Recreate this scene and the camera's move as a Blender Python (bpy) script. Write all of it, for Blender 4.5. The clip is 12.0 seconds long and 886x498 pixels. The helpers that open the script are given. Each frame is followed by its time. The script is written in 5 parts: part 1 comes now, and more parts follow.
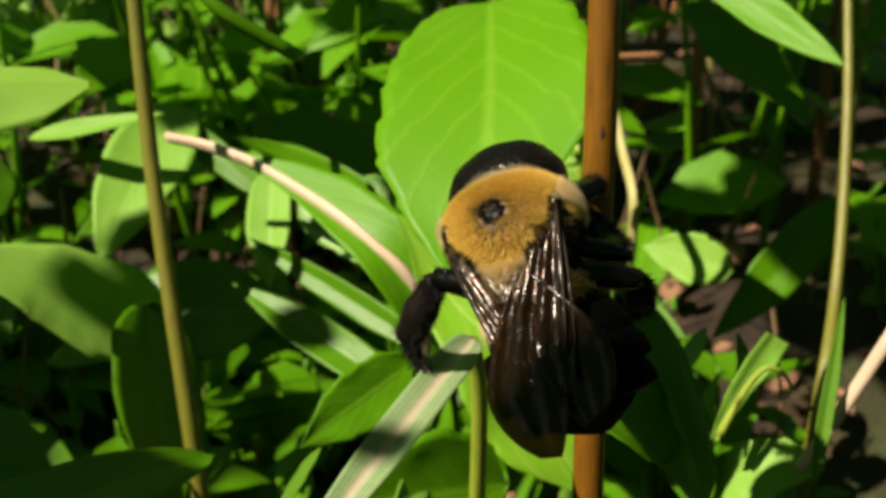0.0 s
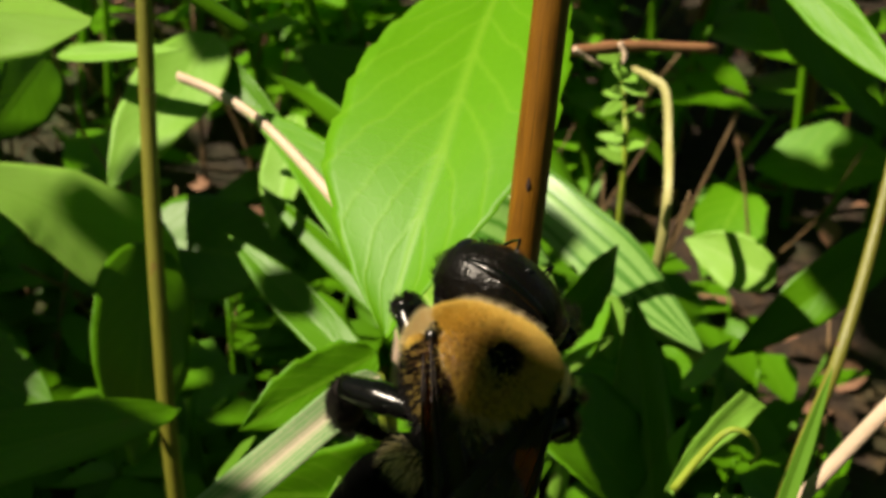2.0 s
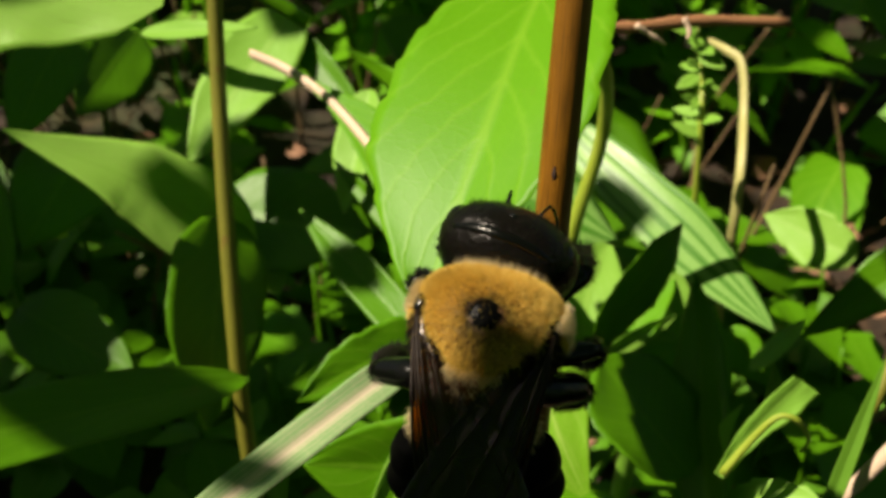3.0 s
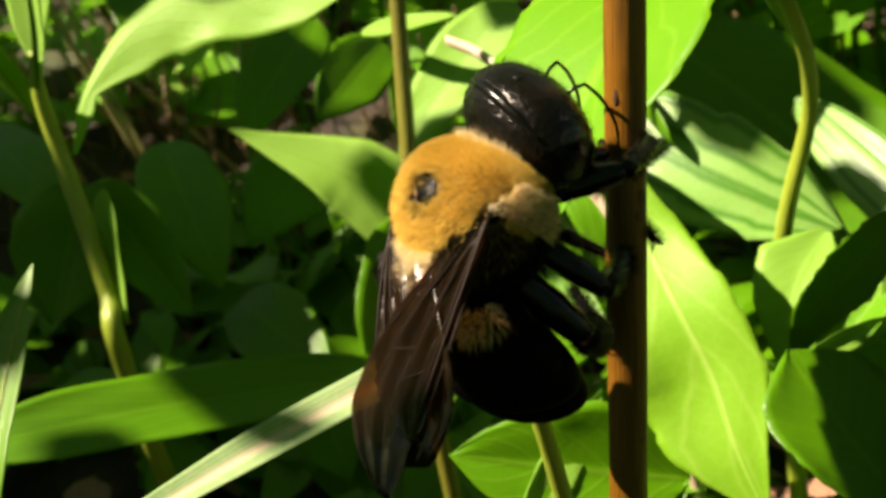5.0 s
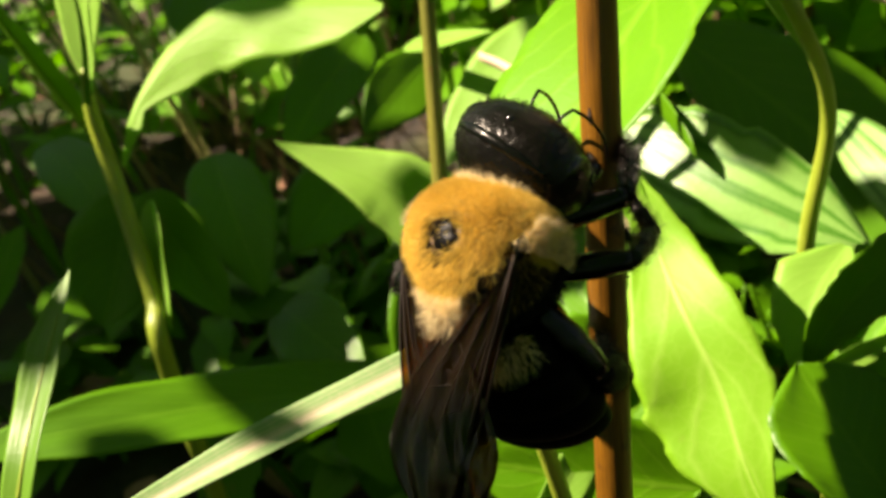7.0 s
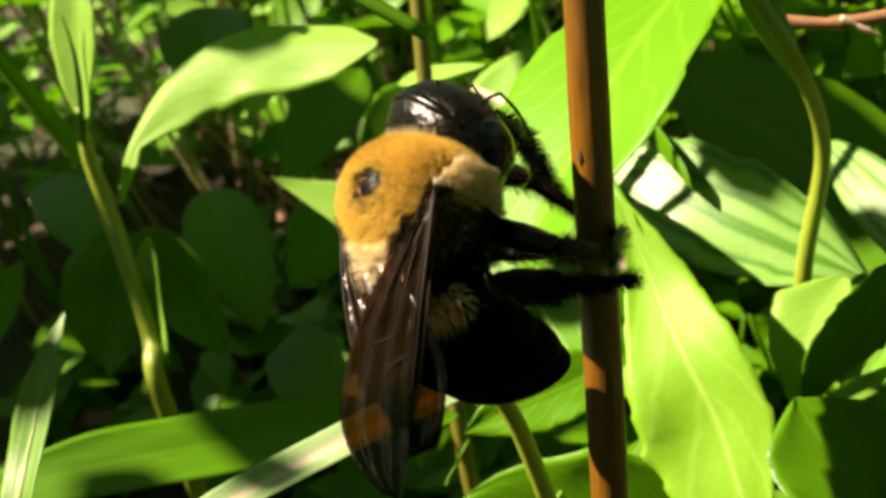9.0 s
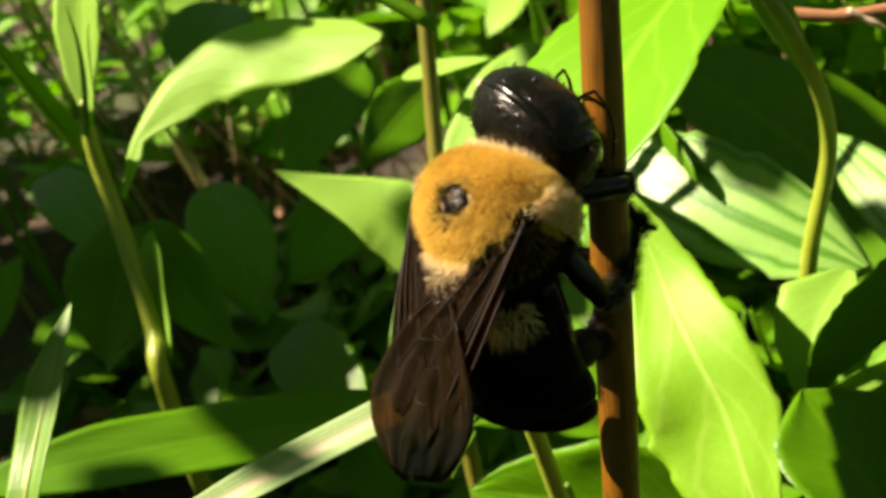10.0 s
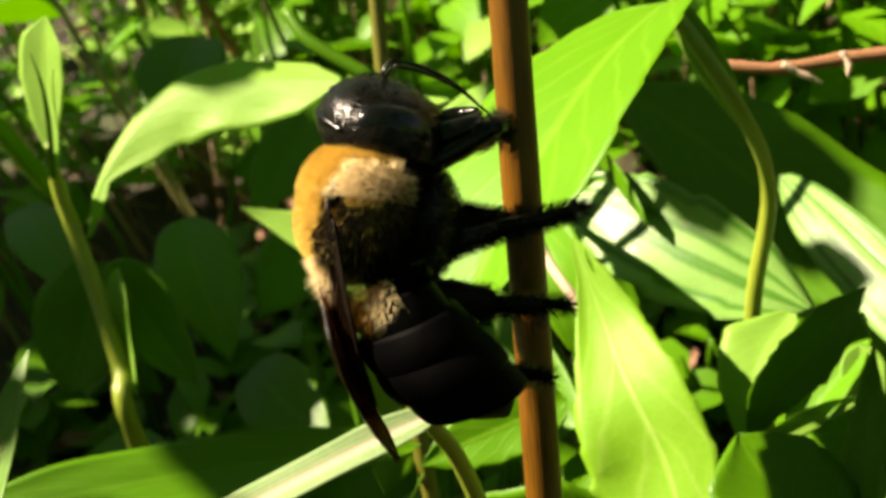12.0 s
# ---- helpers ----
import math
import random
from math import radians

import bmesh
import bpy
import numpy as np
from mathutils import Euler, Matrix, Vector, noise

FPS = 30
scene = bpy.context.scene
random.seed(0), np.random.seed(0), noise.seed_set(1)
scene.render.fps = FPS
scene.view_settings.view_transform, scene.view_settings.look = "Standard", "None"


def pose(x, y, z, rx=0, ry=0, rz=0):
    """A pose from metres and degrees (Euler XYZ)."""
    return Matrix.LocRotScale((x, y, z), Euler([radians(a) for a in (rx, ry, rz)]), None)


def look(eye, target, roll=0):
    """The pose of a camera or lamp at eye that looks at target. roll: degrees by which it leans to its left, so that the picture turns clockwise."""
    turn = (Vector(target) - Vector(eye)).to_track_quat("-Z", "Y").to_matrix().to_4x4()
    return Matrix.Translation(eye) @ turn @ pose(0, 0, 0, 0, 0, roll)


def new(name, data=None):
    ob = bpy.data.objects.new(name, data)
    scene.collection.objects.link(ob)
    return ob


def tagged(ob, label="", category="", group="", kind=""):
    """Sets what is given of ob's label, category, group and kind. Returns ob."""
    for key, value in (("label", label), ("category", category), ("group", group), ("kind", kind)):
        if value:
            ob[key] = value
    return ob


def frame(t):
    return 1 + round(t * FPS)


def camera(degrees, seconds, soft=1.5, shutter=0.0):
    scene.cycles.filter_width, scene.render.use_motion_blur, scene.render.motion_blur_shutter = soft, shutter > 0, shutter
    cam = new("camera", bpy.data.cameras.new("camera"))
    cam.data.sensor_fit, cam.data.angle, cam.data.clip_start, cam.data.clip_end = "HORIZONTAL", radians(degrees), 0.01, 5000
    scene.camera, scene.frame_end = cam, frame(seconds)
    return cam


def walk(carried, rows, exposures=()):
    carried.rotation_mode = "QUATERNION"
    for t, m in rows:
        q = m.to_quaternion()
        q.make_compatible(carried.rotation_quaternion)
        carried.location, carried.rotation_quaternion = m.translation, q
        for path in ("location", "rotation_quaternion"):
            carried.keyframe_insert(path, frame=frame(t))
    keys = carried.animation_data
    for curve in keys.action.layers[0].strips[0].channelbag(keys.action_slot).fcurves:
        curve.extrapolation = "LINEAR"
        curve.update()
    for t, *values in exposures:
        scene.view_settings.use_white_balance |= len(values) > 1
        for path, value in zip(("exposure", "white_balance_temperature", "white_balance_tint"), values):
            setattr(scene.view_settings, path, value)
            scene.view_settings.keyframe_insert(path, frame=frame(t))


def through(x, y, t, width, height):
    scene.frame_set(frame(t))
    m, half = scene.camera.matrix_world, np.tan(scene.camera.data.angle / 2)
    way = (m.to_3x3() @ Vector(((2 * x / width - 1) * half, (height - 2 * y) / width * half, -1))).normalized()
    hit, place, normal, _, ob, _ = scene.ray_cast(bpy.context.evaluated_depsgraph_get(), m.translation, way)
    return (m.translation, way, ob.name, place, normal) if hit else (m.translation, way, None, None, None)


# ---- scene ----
cam = camera(43.0, 12.0, soft=3.3)
PATH = [
    (0.0, 0.00000, 0.00000, 0.12000, 60.000, -0.000, 0.000),
    (0.5, 0.00192, 0.00327, 0.12389, 58.824, -0.810, 2.497),
    (1.0, 0.00816, 0.00649, 0.12545, 57.316, -0.657, 5.304),
    (1.5, 0.01093, 0.00895, 0.12592, 55.483, -1.773, 7.958),
    (2.0, 0.01537, 0.01251, 0.12599, 53.613, -1.946, 10.836),
    (2.5, 0.01530, 0.01139, 0.12347, 53.497, -2.084, 12.886),
    (3.0, 0.02101, 0.01420, 0.12798, 51.482, 1.347, 16.084),
    (3.5, 0.02689, 0.01703, 0.12550, 52.537, 3.762, 21.696),
    (5.5, 0.03727, 0.02388, 0.11541, 56.616, 13.426, 32.783),
    (6.0, 0.03680, 0.02352, 0.11662, 57.413, 13.231, 32.884),
    (6.5, 0.03937, 0.02488, 0.11691, 57.194, 13.778, 34.398),
    (7.0, 0.04290, 0.02463, 0.11652, 57.561, 14.337, 36.008),
    (7.2, 0.04499, 0.02622, 0.11585, 57.605, 13.667, 36.464),
    (9.0, 0.04305, 0.02560, 0.11711, 58.770, 14.928, 35.727),
    (9.5, 0.04220, 0.02489, 0.11689, 58.677, 14.800, 35.602),
    (10.0, 0.04227, 0.02463, 0.11689, 58.657, 14.710, 35.481),
    (10.5, 0.04223, 0.02481, 0.11742, 58.205, 14.398, 35.409),
    (11.0, 0.04443, 0.02575, 0.11833, 58.371, 14.242, 35.435),
    (11.5, 0.04645, 0.02671, 0.11906, 58.934, 14.492, 35.409),
    (12.0, 0.04680, 0.02729, 0.11987, 58.999, 14.789, 35.355),
]
cam.data.dof.use_dof, cam.data.dof.focus_distance, cam.data.dof.aperture_fstop = True, 0.064, 85.0
walk(cam, [(t, pose(*r)) for t, *r in PATH], [(0.0, 0.80, 7800, 11), (3.5, 0.89, 7800, 12), (5.5, 1.68, 8500, 17), (12.0, 1.68, 8500, 17)])

MM = 0.001


def mm(*p):
    return Vector([a * MM for a in p])


# ---- light ----
SUN_ELEVATION, SUN_AZIMUTH = 51.0, 248.0    # azimuth from +y towards +x
world = bpy.data.worlds.new("sky")
scene.world = world
world.use_nodes = True
nt = world.node_tree
sky = nt.nodes.new("ShaderNodeTexSky")
sky.sky_type, sky.sun_disc = "NISHITA", False
sky.sun_elevation, sky.sun_rotation = radians(SUN_ELEVATION), radians(SUN_AZIMUTH)
nt.links.new(sky.outputs[0], nt.nodes["Background"].inputs[0])
nt.nodes["Background"].inputs[1].default_value = 0.025
se, sa = radians(SUN_ELEVATION), radians(SUN_AZIMUTH)
SUN_WAY = Vector((math.sin(sa) * math.cos(se), math.cos(sa) * math.cos(se), math.sin(se)))
sun = new("sun", bpy.data.lights.new("sun", "SUN"))
sun.data.energy, sun.data.angle, sun.data.color = 5.0, radians(0.6), (1.0, 0.95, 0.86)
sun.matrix_world = look(SUN_WAY * 3, (0, 0, 0))

# ---- materials ----


def material(name):
    m = bpy.data.materials.new(name)
    m.use_nodes = True
    return m, m.node_tree, m.node_tree.nodes["Principled BSDF"]


def node(tree, kind, **values):
    n = tree.nodes.new(kind)
    for key, value in values.items():
        n.inputs[key.replace("_", " ")].default_value = value
    return n


def ramp(tree, source, stops):
    r = tree.nodes.new("ShaderNodeValToRGB")
    while len(r.color_ramp.elements) < len(stops):
        r.color_ramp.elements.new(0.5)
    for e, (at, colour) in zip(r.color_ramp.elements, stops):
        e.position, e.color = at, (*colour, 1)
    tree.links.new(source, r.inputs[0])
    return r.outputs[0]


def mixed(tree, amount, a, b, how="MIX"):
    m = tree.nodes.new("ShaderNodeMix")
    m.data_type, m.blend_type = "RGBA", how
    for socket, value in ((m.inputs[0], amount), (m.inputs[6], a), (m.inputs[7], b)):
        if isinstance(value, (int, float)):
            socket.default_value = value
        elif isinstance(value, tuple):
            socket.default_value = (*value, 1)
        else:
            tree.links.new(value, socket)
    return m.outputs[2]


def calc(tree, how, a, b=0.0, c=0.0):
    n = tree.nodes.new("ShaderNodeMath")
    n.operation = how
    for socket, value in zip(n.inputs, (a, b, c)):
        if isinstance(value, (int, float)):
            socket.default_value = value
        else:
            tree.links.new(value, socket)
    return n.outputs[0]


def bumped(tree, bsdf, height, strength, distance):
    b = node(tree, "ShaderNodeBump", Strength=strength, Distance=distance)
    tree.links.new(height, b.inputs["Height"])
    tree.links.new(b.outputs[0], bsdf.inputs["Normal"])


def coords(tree, scale, kind="Object"):
    c = tree.nodes.new("ShaderNodeTexCoord")
    m = node(tree, "ShaderNodeMapping", Scale=scale)
    tree.links.new(c.outputs[kind], m.inputs[0])
    return m.outputs[0]


def noise_tex(tree, vector, scale, detail=4.0, rough=0.55):
    n = node(tree, "ShaderNodeTexNoise", Scale=scale, Detail=detail, Roughness=rough)
    tree.links.new(vector, n.inputs[0])
    return n.outputs[0]


def leaf_material(name, dark, light, vein, gloss=0.42, through=0.35, parallel=False, vein_count=9.0, blotch=0.35, vein_mix=0.55, rib_width=26.0, side_gain=0.45, vein_sharp=14.0):
    """A leaf: uv x runs across (0 to 1, midrib at 0.5), uv y from base to tip."""
    m, t, b = material(name)
    uv = t.nodes.new("ShaderNodeTexCoord").outputs["UV"]
    sep = t.nodes.new("ShaderNodeSeparateXYZ")
    t.links.new(uv, sep.inputs[0])
    x, y = sep.outputs[0], sep.outputs[1]
    away = calc(t, "ABSOLUTE", calc(t, "SUBTRACT", x, 0.5))
    place = coords(t, (1, 1, 1))
    wobble = calc(t, "MULTIPLY", calc(t, "SUBTRACT", noise_tex(t, place, 220), 0.5), 0.7)
    rib = calc(t, "SUBTRACT", 1.0, calc(t, "SMOOTH_MIN", calc(t, "MULTIPLY", away, rib_width), 1.0, 0.3))
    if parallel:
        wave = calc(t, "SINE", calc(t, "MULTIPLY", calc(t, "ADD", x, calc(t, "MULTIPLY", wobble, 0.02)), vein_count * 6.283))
    else:
        slant = calc(t, "SUBTRACT", calc(t, "MULTIPLY", y, vein_count), calc(t, "MULTIPLY", away, vein_count * 0.75))
        wave = calc(t, "SINE", calc(t, "MULTIPLY", calc(t, "ADD", slant, wobble), 6.283))
    side = calc(t, "POWER", calc(t, "MULTIPLY_ADD", wave, 0.5, 0.5), vein_sharp)
    net = t.nodes.new("ShaderNodeTexVoronoi")
    net.feature = "DISTANCE_TO_EDGE"
    net.inputs["Scale"].default_value = 900
    t.links.new(place, net.inputs[0])
    fine = calc(t, "SUBTRACT", 1.0, calc(t, "MINIMUM", calc(t, "MULTIPLY", net.outputs[0], 9.0), 1.0))
    veins = calc(t, "MINIMUM", calc(t, "ADD", rib, calc(t, "ADD", calc(t, "MULTIPLY", side, side_gain), calc(t, "MULTIPLY", fine, 0.12))), 1.0)
    own = t.nodes.new("ShaderNodeObjectInfo").outputs["Random"]
    tone = calc(t, "MULTIPLY_ADD", calc(t, "SUBTRACT", noise_tex(t, place, 70, 5), 0.5), blotch * 2, calc(t, "MULTIPLY_ADD", own, 0.3, 0.35))
    colour = mixed(t, tone, dark, light)
    colour = mixed(t, calc(t, "MULTIPLY", veins, vein_mix), colour, vein)
    spots = ramp(t, noise_tex(t, place, 330, 2), [(0.70, (0, 0, 0)), (0.80, (1, 1, 1))])
    colour = mixed(t, calc(t, "MULTIPLY", spots, 0.25), colour, (0.20, 0.16, 0.04))
    t.links.new(colour, b.inputs["Base Color"])
    b.inputs["Roughness"].default_value = gloss
    b.inputs["Specular IOR Level"].default_value = 0.33
    bumped(t, b, calc(t, "ADD", veins, calc(t, "MULTIPLY", noise_tex(t, place, 500, 3), 0.4)), 0.14, 0.0003)
    lit = t.nodes.new("ShaderNodeBsdfTranslucent")
    t.links.new(mixed(t, 0.35, colour, (0.55, 0.75, 0.05), "MULTIPLY"), lit.inputs[0])
    mix = t.nodes.new("ShaderNodeMixShader")
    mix.inputs[0].default_value = through
    out = t.nodes["Material Output"]
    t.links.new(b.outputs[0], mix.inputs[1])
    t.links.new(lit.outputs[0], mix.inputs[2])
    t.links.new(mix.outputs[0], out.inputs[0])
    return m


def fibre_material(name, dark, light, stretch, gloss=0.5, bump=0.4, spots=None):
    """Stalks and stems: streaks along z of the uv's y, with wear."""
    m, t, b = material(name)
    uv = coords(t, stretch, "UV")
    place = coords(t, (1, 1, 1))
    streak = noise_tex(t, uv, 6.0, 6)
    blot = noise_tex(t, place, 160, 4)
    colour = mixed(t, calc(t, "MULTIPLY_ADD", calc(t, "SUBTRACT", streak, 0.5), 1.8, calc(t, "MULTIPLY_ADD", blot, 0.6, 0.2)), dark, light)
    if spots:
        at = ramp(t, noise_tex(t, place, 420, 2), [(0.66, (0, 0, 0)), (0.72, (1, 1, 1))])
        colour = mixed(t, calc(t, "MULTIPLY", at, 0.8), colour, spots)
    t.links.new(colour, b.inputs["Base Color"])
    b.inputs["Roughness"].default_value = gloss
    bumped(t, b, streak, bump, 0.0002)
    return m


# darkest green, also the copy for leaves in shade: part of their shade is colour
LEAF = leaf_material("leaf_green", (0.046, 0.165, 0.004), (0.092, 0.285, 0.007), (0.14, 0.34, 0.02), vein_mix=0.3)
LEAF_BROAD = leaf_material("leaf_broad_green", (0.075, 0.27, 0.005), (0.12, 0.37, 0.009), (0.30, 0.54, 0.05), gloss=0.48, through=0.4, vein_count=7.0, blotch=0.4, vein_mix=0.30)
LEAF_RIB = leaf_material("leaf_ribbed", (0.12, 0.33, 0.012), (0.21, 0.46, 0.03), (0.42, 0.60, 0.14), gloss=0.52, through=0.28, vein_count=4.0, vein_mix=0.5, side_gain=0.3, rib_width=30.0)
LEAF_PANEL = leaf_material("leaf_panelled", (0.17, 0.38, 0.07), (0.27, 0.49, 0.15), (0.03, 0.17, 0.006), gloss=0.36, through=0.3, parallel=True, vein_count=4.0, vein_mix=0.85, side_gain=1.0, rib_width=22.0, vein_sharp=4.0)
# paler copy of the leaf green for sunlit leaves: sunlight put into the colour
LEAF_SUNLIT = leaf_material("leaf_sunlit", (0.15, 0.38, 0.035), (0.26, 0.50, 0.08), (0.34, 0.54, 0.11), gloss=0.52, through=0.35, vein_mix=0.3)
# brightest, most translucent copy: sun glow raised through the base colour
LEAF_SUNLIT_LUCENT = leaf_material("leaf_sunlit_lucent", (0.30, 0.60, 0.07), (0.46, 0.74, 0.19), (0.24, 0.52, 0.06), gloss=0.5, through=0.6, vein_mix=0.3)
BLADE = leaf_material("grass_blade", (0.16, 0.32, 0.11), (0.31, 0.46, 0.23), (0.72, 0.58, 0.46), gloss=0.24, through=0.25, parallel=True, vein_count=9.0, vein_mix=0.8, rib_width=5.0)
BLADE_THIN = leaf_material("grass_thin", (0.06, 0.18, 0.012), (0.13, 0.30, 0.03), (0.15, 0.33, 0.05), gloss=0.38, through=0.3, parallel=True, vein_count=5.0, vein_mix=0.5)
STEM_BROWN = fibre_material("stem_brown", (0.045, 0.018, 0.002), (0.25, 0.105, 0.009), (14, 1.2, 1), 0.38, 0.35, (0.03, 0.012, 0.006))
SCAR = fibre_material("stem_scar", (0.012, 0.006, 0.004), (0.04, 0.015, 0.008), (6, 1.5, 1), 0.7)
STEM_OLIVE = fibre_material("stem_olive", (0.075, 0.085, 0.008), (0.19, 0.18, 0.025), (10, 1.5, 1), 0.45, 0.3, (0.14, 0.06, 0.02))
STEM_GREEN = fibre_material("stem_green", (0.07, 0.19, 0.015), (0.15, 0.30, 0.04), (10, 1.5, 1), 0.42)
STEM_LIGHT = fibre_material("stem_light", (0.15, 0.24, 0.015), (0.30, 0.36, 0.05), (10, 1.5, 1), 0.4)
STALK_PALE = fibre_material("stalk_pale", (0.40, 0.25, 0.17), (0.70, 0.57, 0.44), (12, 1.2, 1), 0.45)
STALK_GREENISH = fibre_material("stalk_greenish", (0.22, 0.24, 0.06), (0.50, 0.44, 0.20), (12, 1.2, 1), 0.45)
LITTER = fibre_material("dead_leaf", (0.07, 0.026, 0.012), (0.36, 0.19, 0.11), (3, 2, 1), 0.8)
DRY_GRASS = fibre_material("dry_grass", (0.05, 0.026, 0.010), (0.27, 0.17, 0.075), (3, 2, 1), 0.7)
TWIG = fibre_material("twig_bark", (0.14, 0.055, 0.02), (0.40, 0.19, 0.09), (8, 1.5, 1), 0.7)


def ground_material():
    m, t, b = material("soil")
    place = coords(t, (1, 1, 1))
    big, small = noise_tex(t, place, 28, 6), noise_tex(t, place, 260, 6)
    colour = ramp(t, calc(t, "MULTIPLY_ADD", small, 0.5, calc(t, "MULTIPLY", big, 0.5)),
                  [(0.35, (0.006, 0.003, 0.001)), (0.52, (0.022, 0.011, 0.004)), (0.68, (0.075, 0.036, 0.013))])
    moss = ramp(t, noise_tex(t, place, 17, 4), [(0.5, (0, 0, 0)), (0.62, (1, 1, 1))])
    colour = mixed(t, calc(t, "MULTIPLY", moss, 0.5), colour, (0.03, 0.06, 0.01))
    t.links.new(colour, b.inputs["Base Color"])
    b.inputs["Roughness"].default_value = 0.9
    bumped(t, b, small, 0.8, 0.002)
    return m


SOIL = ground_material()

# ---- building helpers ----


def part(name, bm, mat, parent=None, label="", smooth=True):
    """Links a bmesh as one mesh object under a thing or a part."""
    data = bpy.data.meshes.new(name)
    bm.to_mesh(data)
    bm.free()
    if mat:
        data.materials.append(mat)
    for p in data.polygons:
        p.use_smooth = smooth
    ob = new(name, data)
    ob.parent = parent
    return tagged(ob, label) if label else ob


def thing(name, at, label, category, group=""):
    ob = new(name)
    ob.location = at
    ob.empty_display_size = 0.005
    return tagged(ob, label, category, group)


def origin_of(ob):
    at = Vector(ob.location)
    while ob.parent:
        ob = ob.parent
        at += ob.location
    return at


def spline(points, steps):
    """A smooth line through the points (Catmull-Rom)."""
    p = [Vector(a) for a in points]
    p = [p[0] * 2 - p[1]] + p + [p[-1] * 2 - p[-2]]
    line = []
    for i in range(1, len(p) - 2):
        a, b, c, d = p[i - 1:i + 3]
        for k in range(steps):
            s = k / steps
            line.append(0.5 * (2 * b + (c - a) * s + (2 * a - 5 * b + 4 * c - d) * s * s + (3 * b - a - 3 * c + d) * s ** 3))
    line.append(p[-2].copy())
    return line


def tube(points, radii, sides=10, steps=6, knobs=0.0, bm=None, squash=1.0):
    """A round stalk through the points, in world metres; radii one at each point."""
    bm = bm or bmesh.new()
    uv = bm.loops.layers.uv.verify()
    line = spline(points, steps)
    rings, n = [], len(line) - 1
    tangent = (line[1] - line[0]).normalized()
    across = tangent.orthogonal().normalized()
    far = 0.0
    for i, at in enumerate(line):
        t2 = (line[min(i + 1, n)] - line[max(i - 1, 0)]).normalized()
        across = (across - t2 * across.dot(t2)).normalized()
        other = t2.cross(across)
        k = i / n * (len(radii) - 1)
        j = min(int(k), len(radii) - 2)
        r = radii[j] * (1 - k + j) + radii[j + 1] * (k - j)
        r *= 1 + knobs * noise.noise(at * 900)
        if i:
            far += (at - line[i - 1]).length
        ring = [bm.verts.new(at + (across * math.cos(a) * squash + other * math.sin(a)) * r) for a in [6.28319 * s / sides for s in range(sides)]]
        rings.append((ring, far))
    for (a, ya), (b, yb) in zip(rings, rings[1:]):
        for s in range(sides):
            face = bm.faces.new((a[s], a[(s + 1) % sides], b[(s + 1) % sides], b[s]))
            for loop, xy in zip(face.loops, ((s, ya), (s + 1, ya), (s + 1, yb), (s, yb))):
                loop[uv].uv = (xy[0] / sides, xy[1] * 30)
    for ring, _ in (rings[0], rings[-1]):
        bm.faces.new(ring if ring is rings[-1][0] else ring[::-1])
    return bm


def stalk(parent, points, radii, mat, name="stem", label="", **more):
    """A stalk under a plant; points in millimetres of the world."""
    base = origin_of(parent) if parent else Vector()
    return part(name, tube([mm(*p) - base for p in points], [r * MM for r in radii], **more), mat, parent, label)


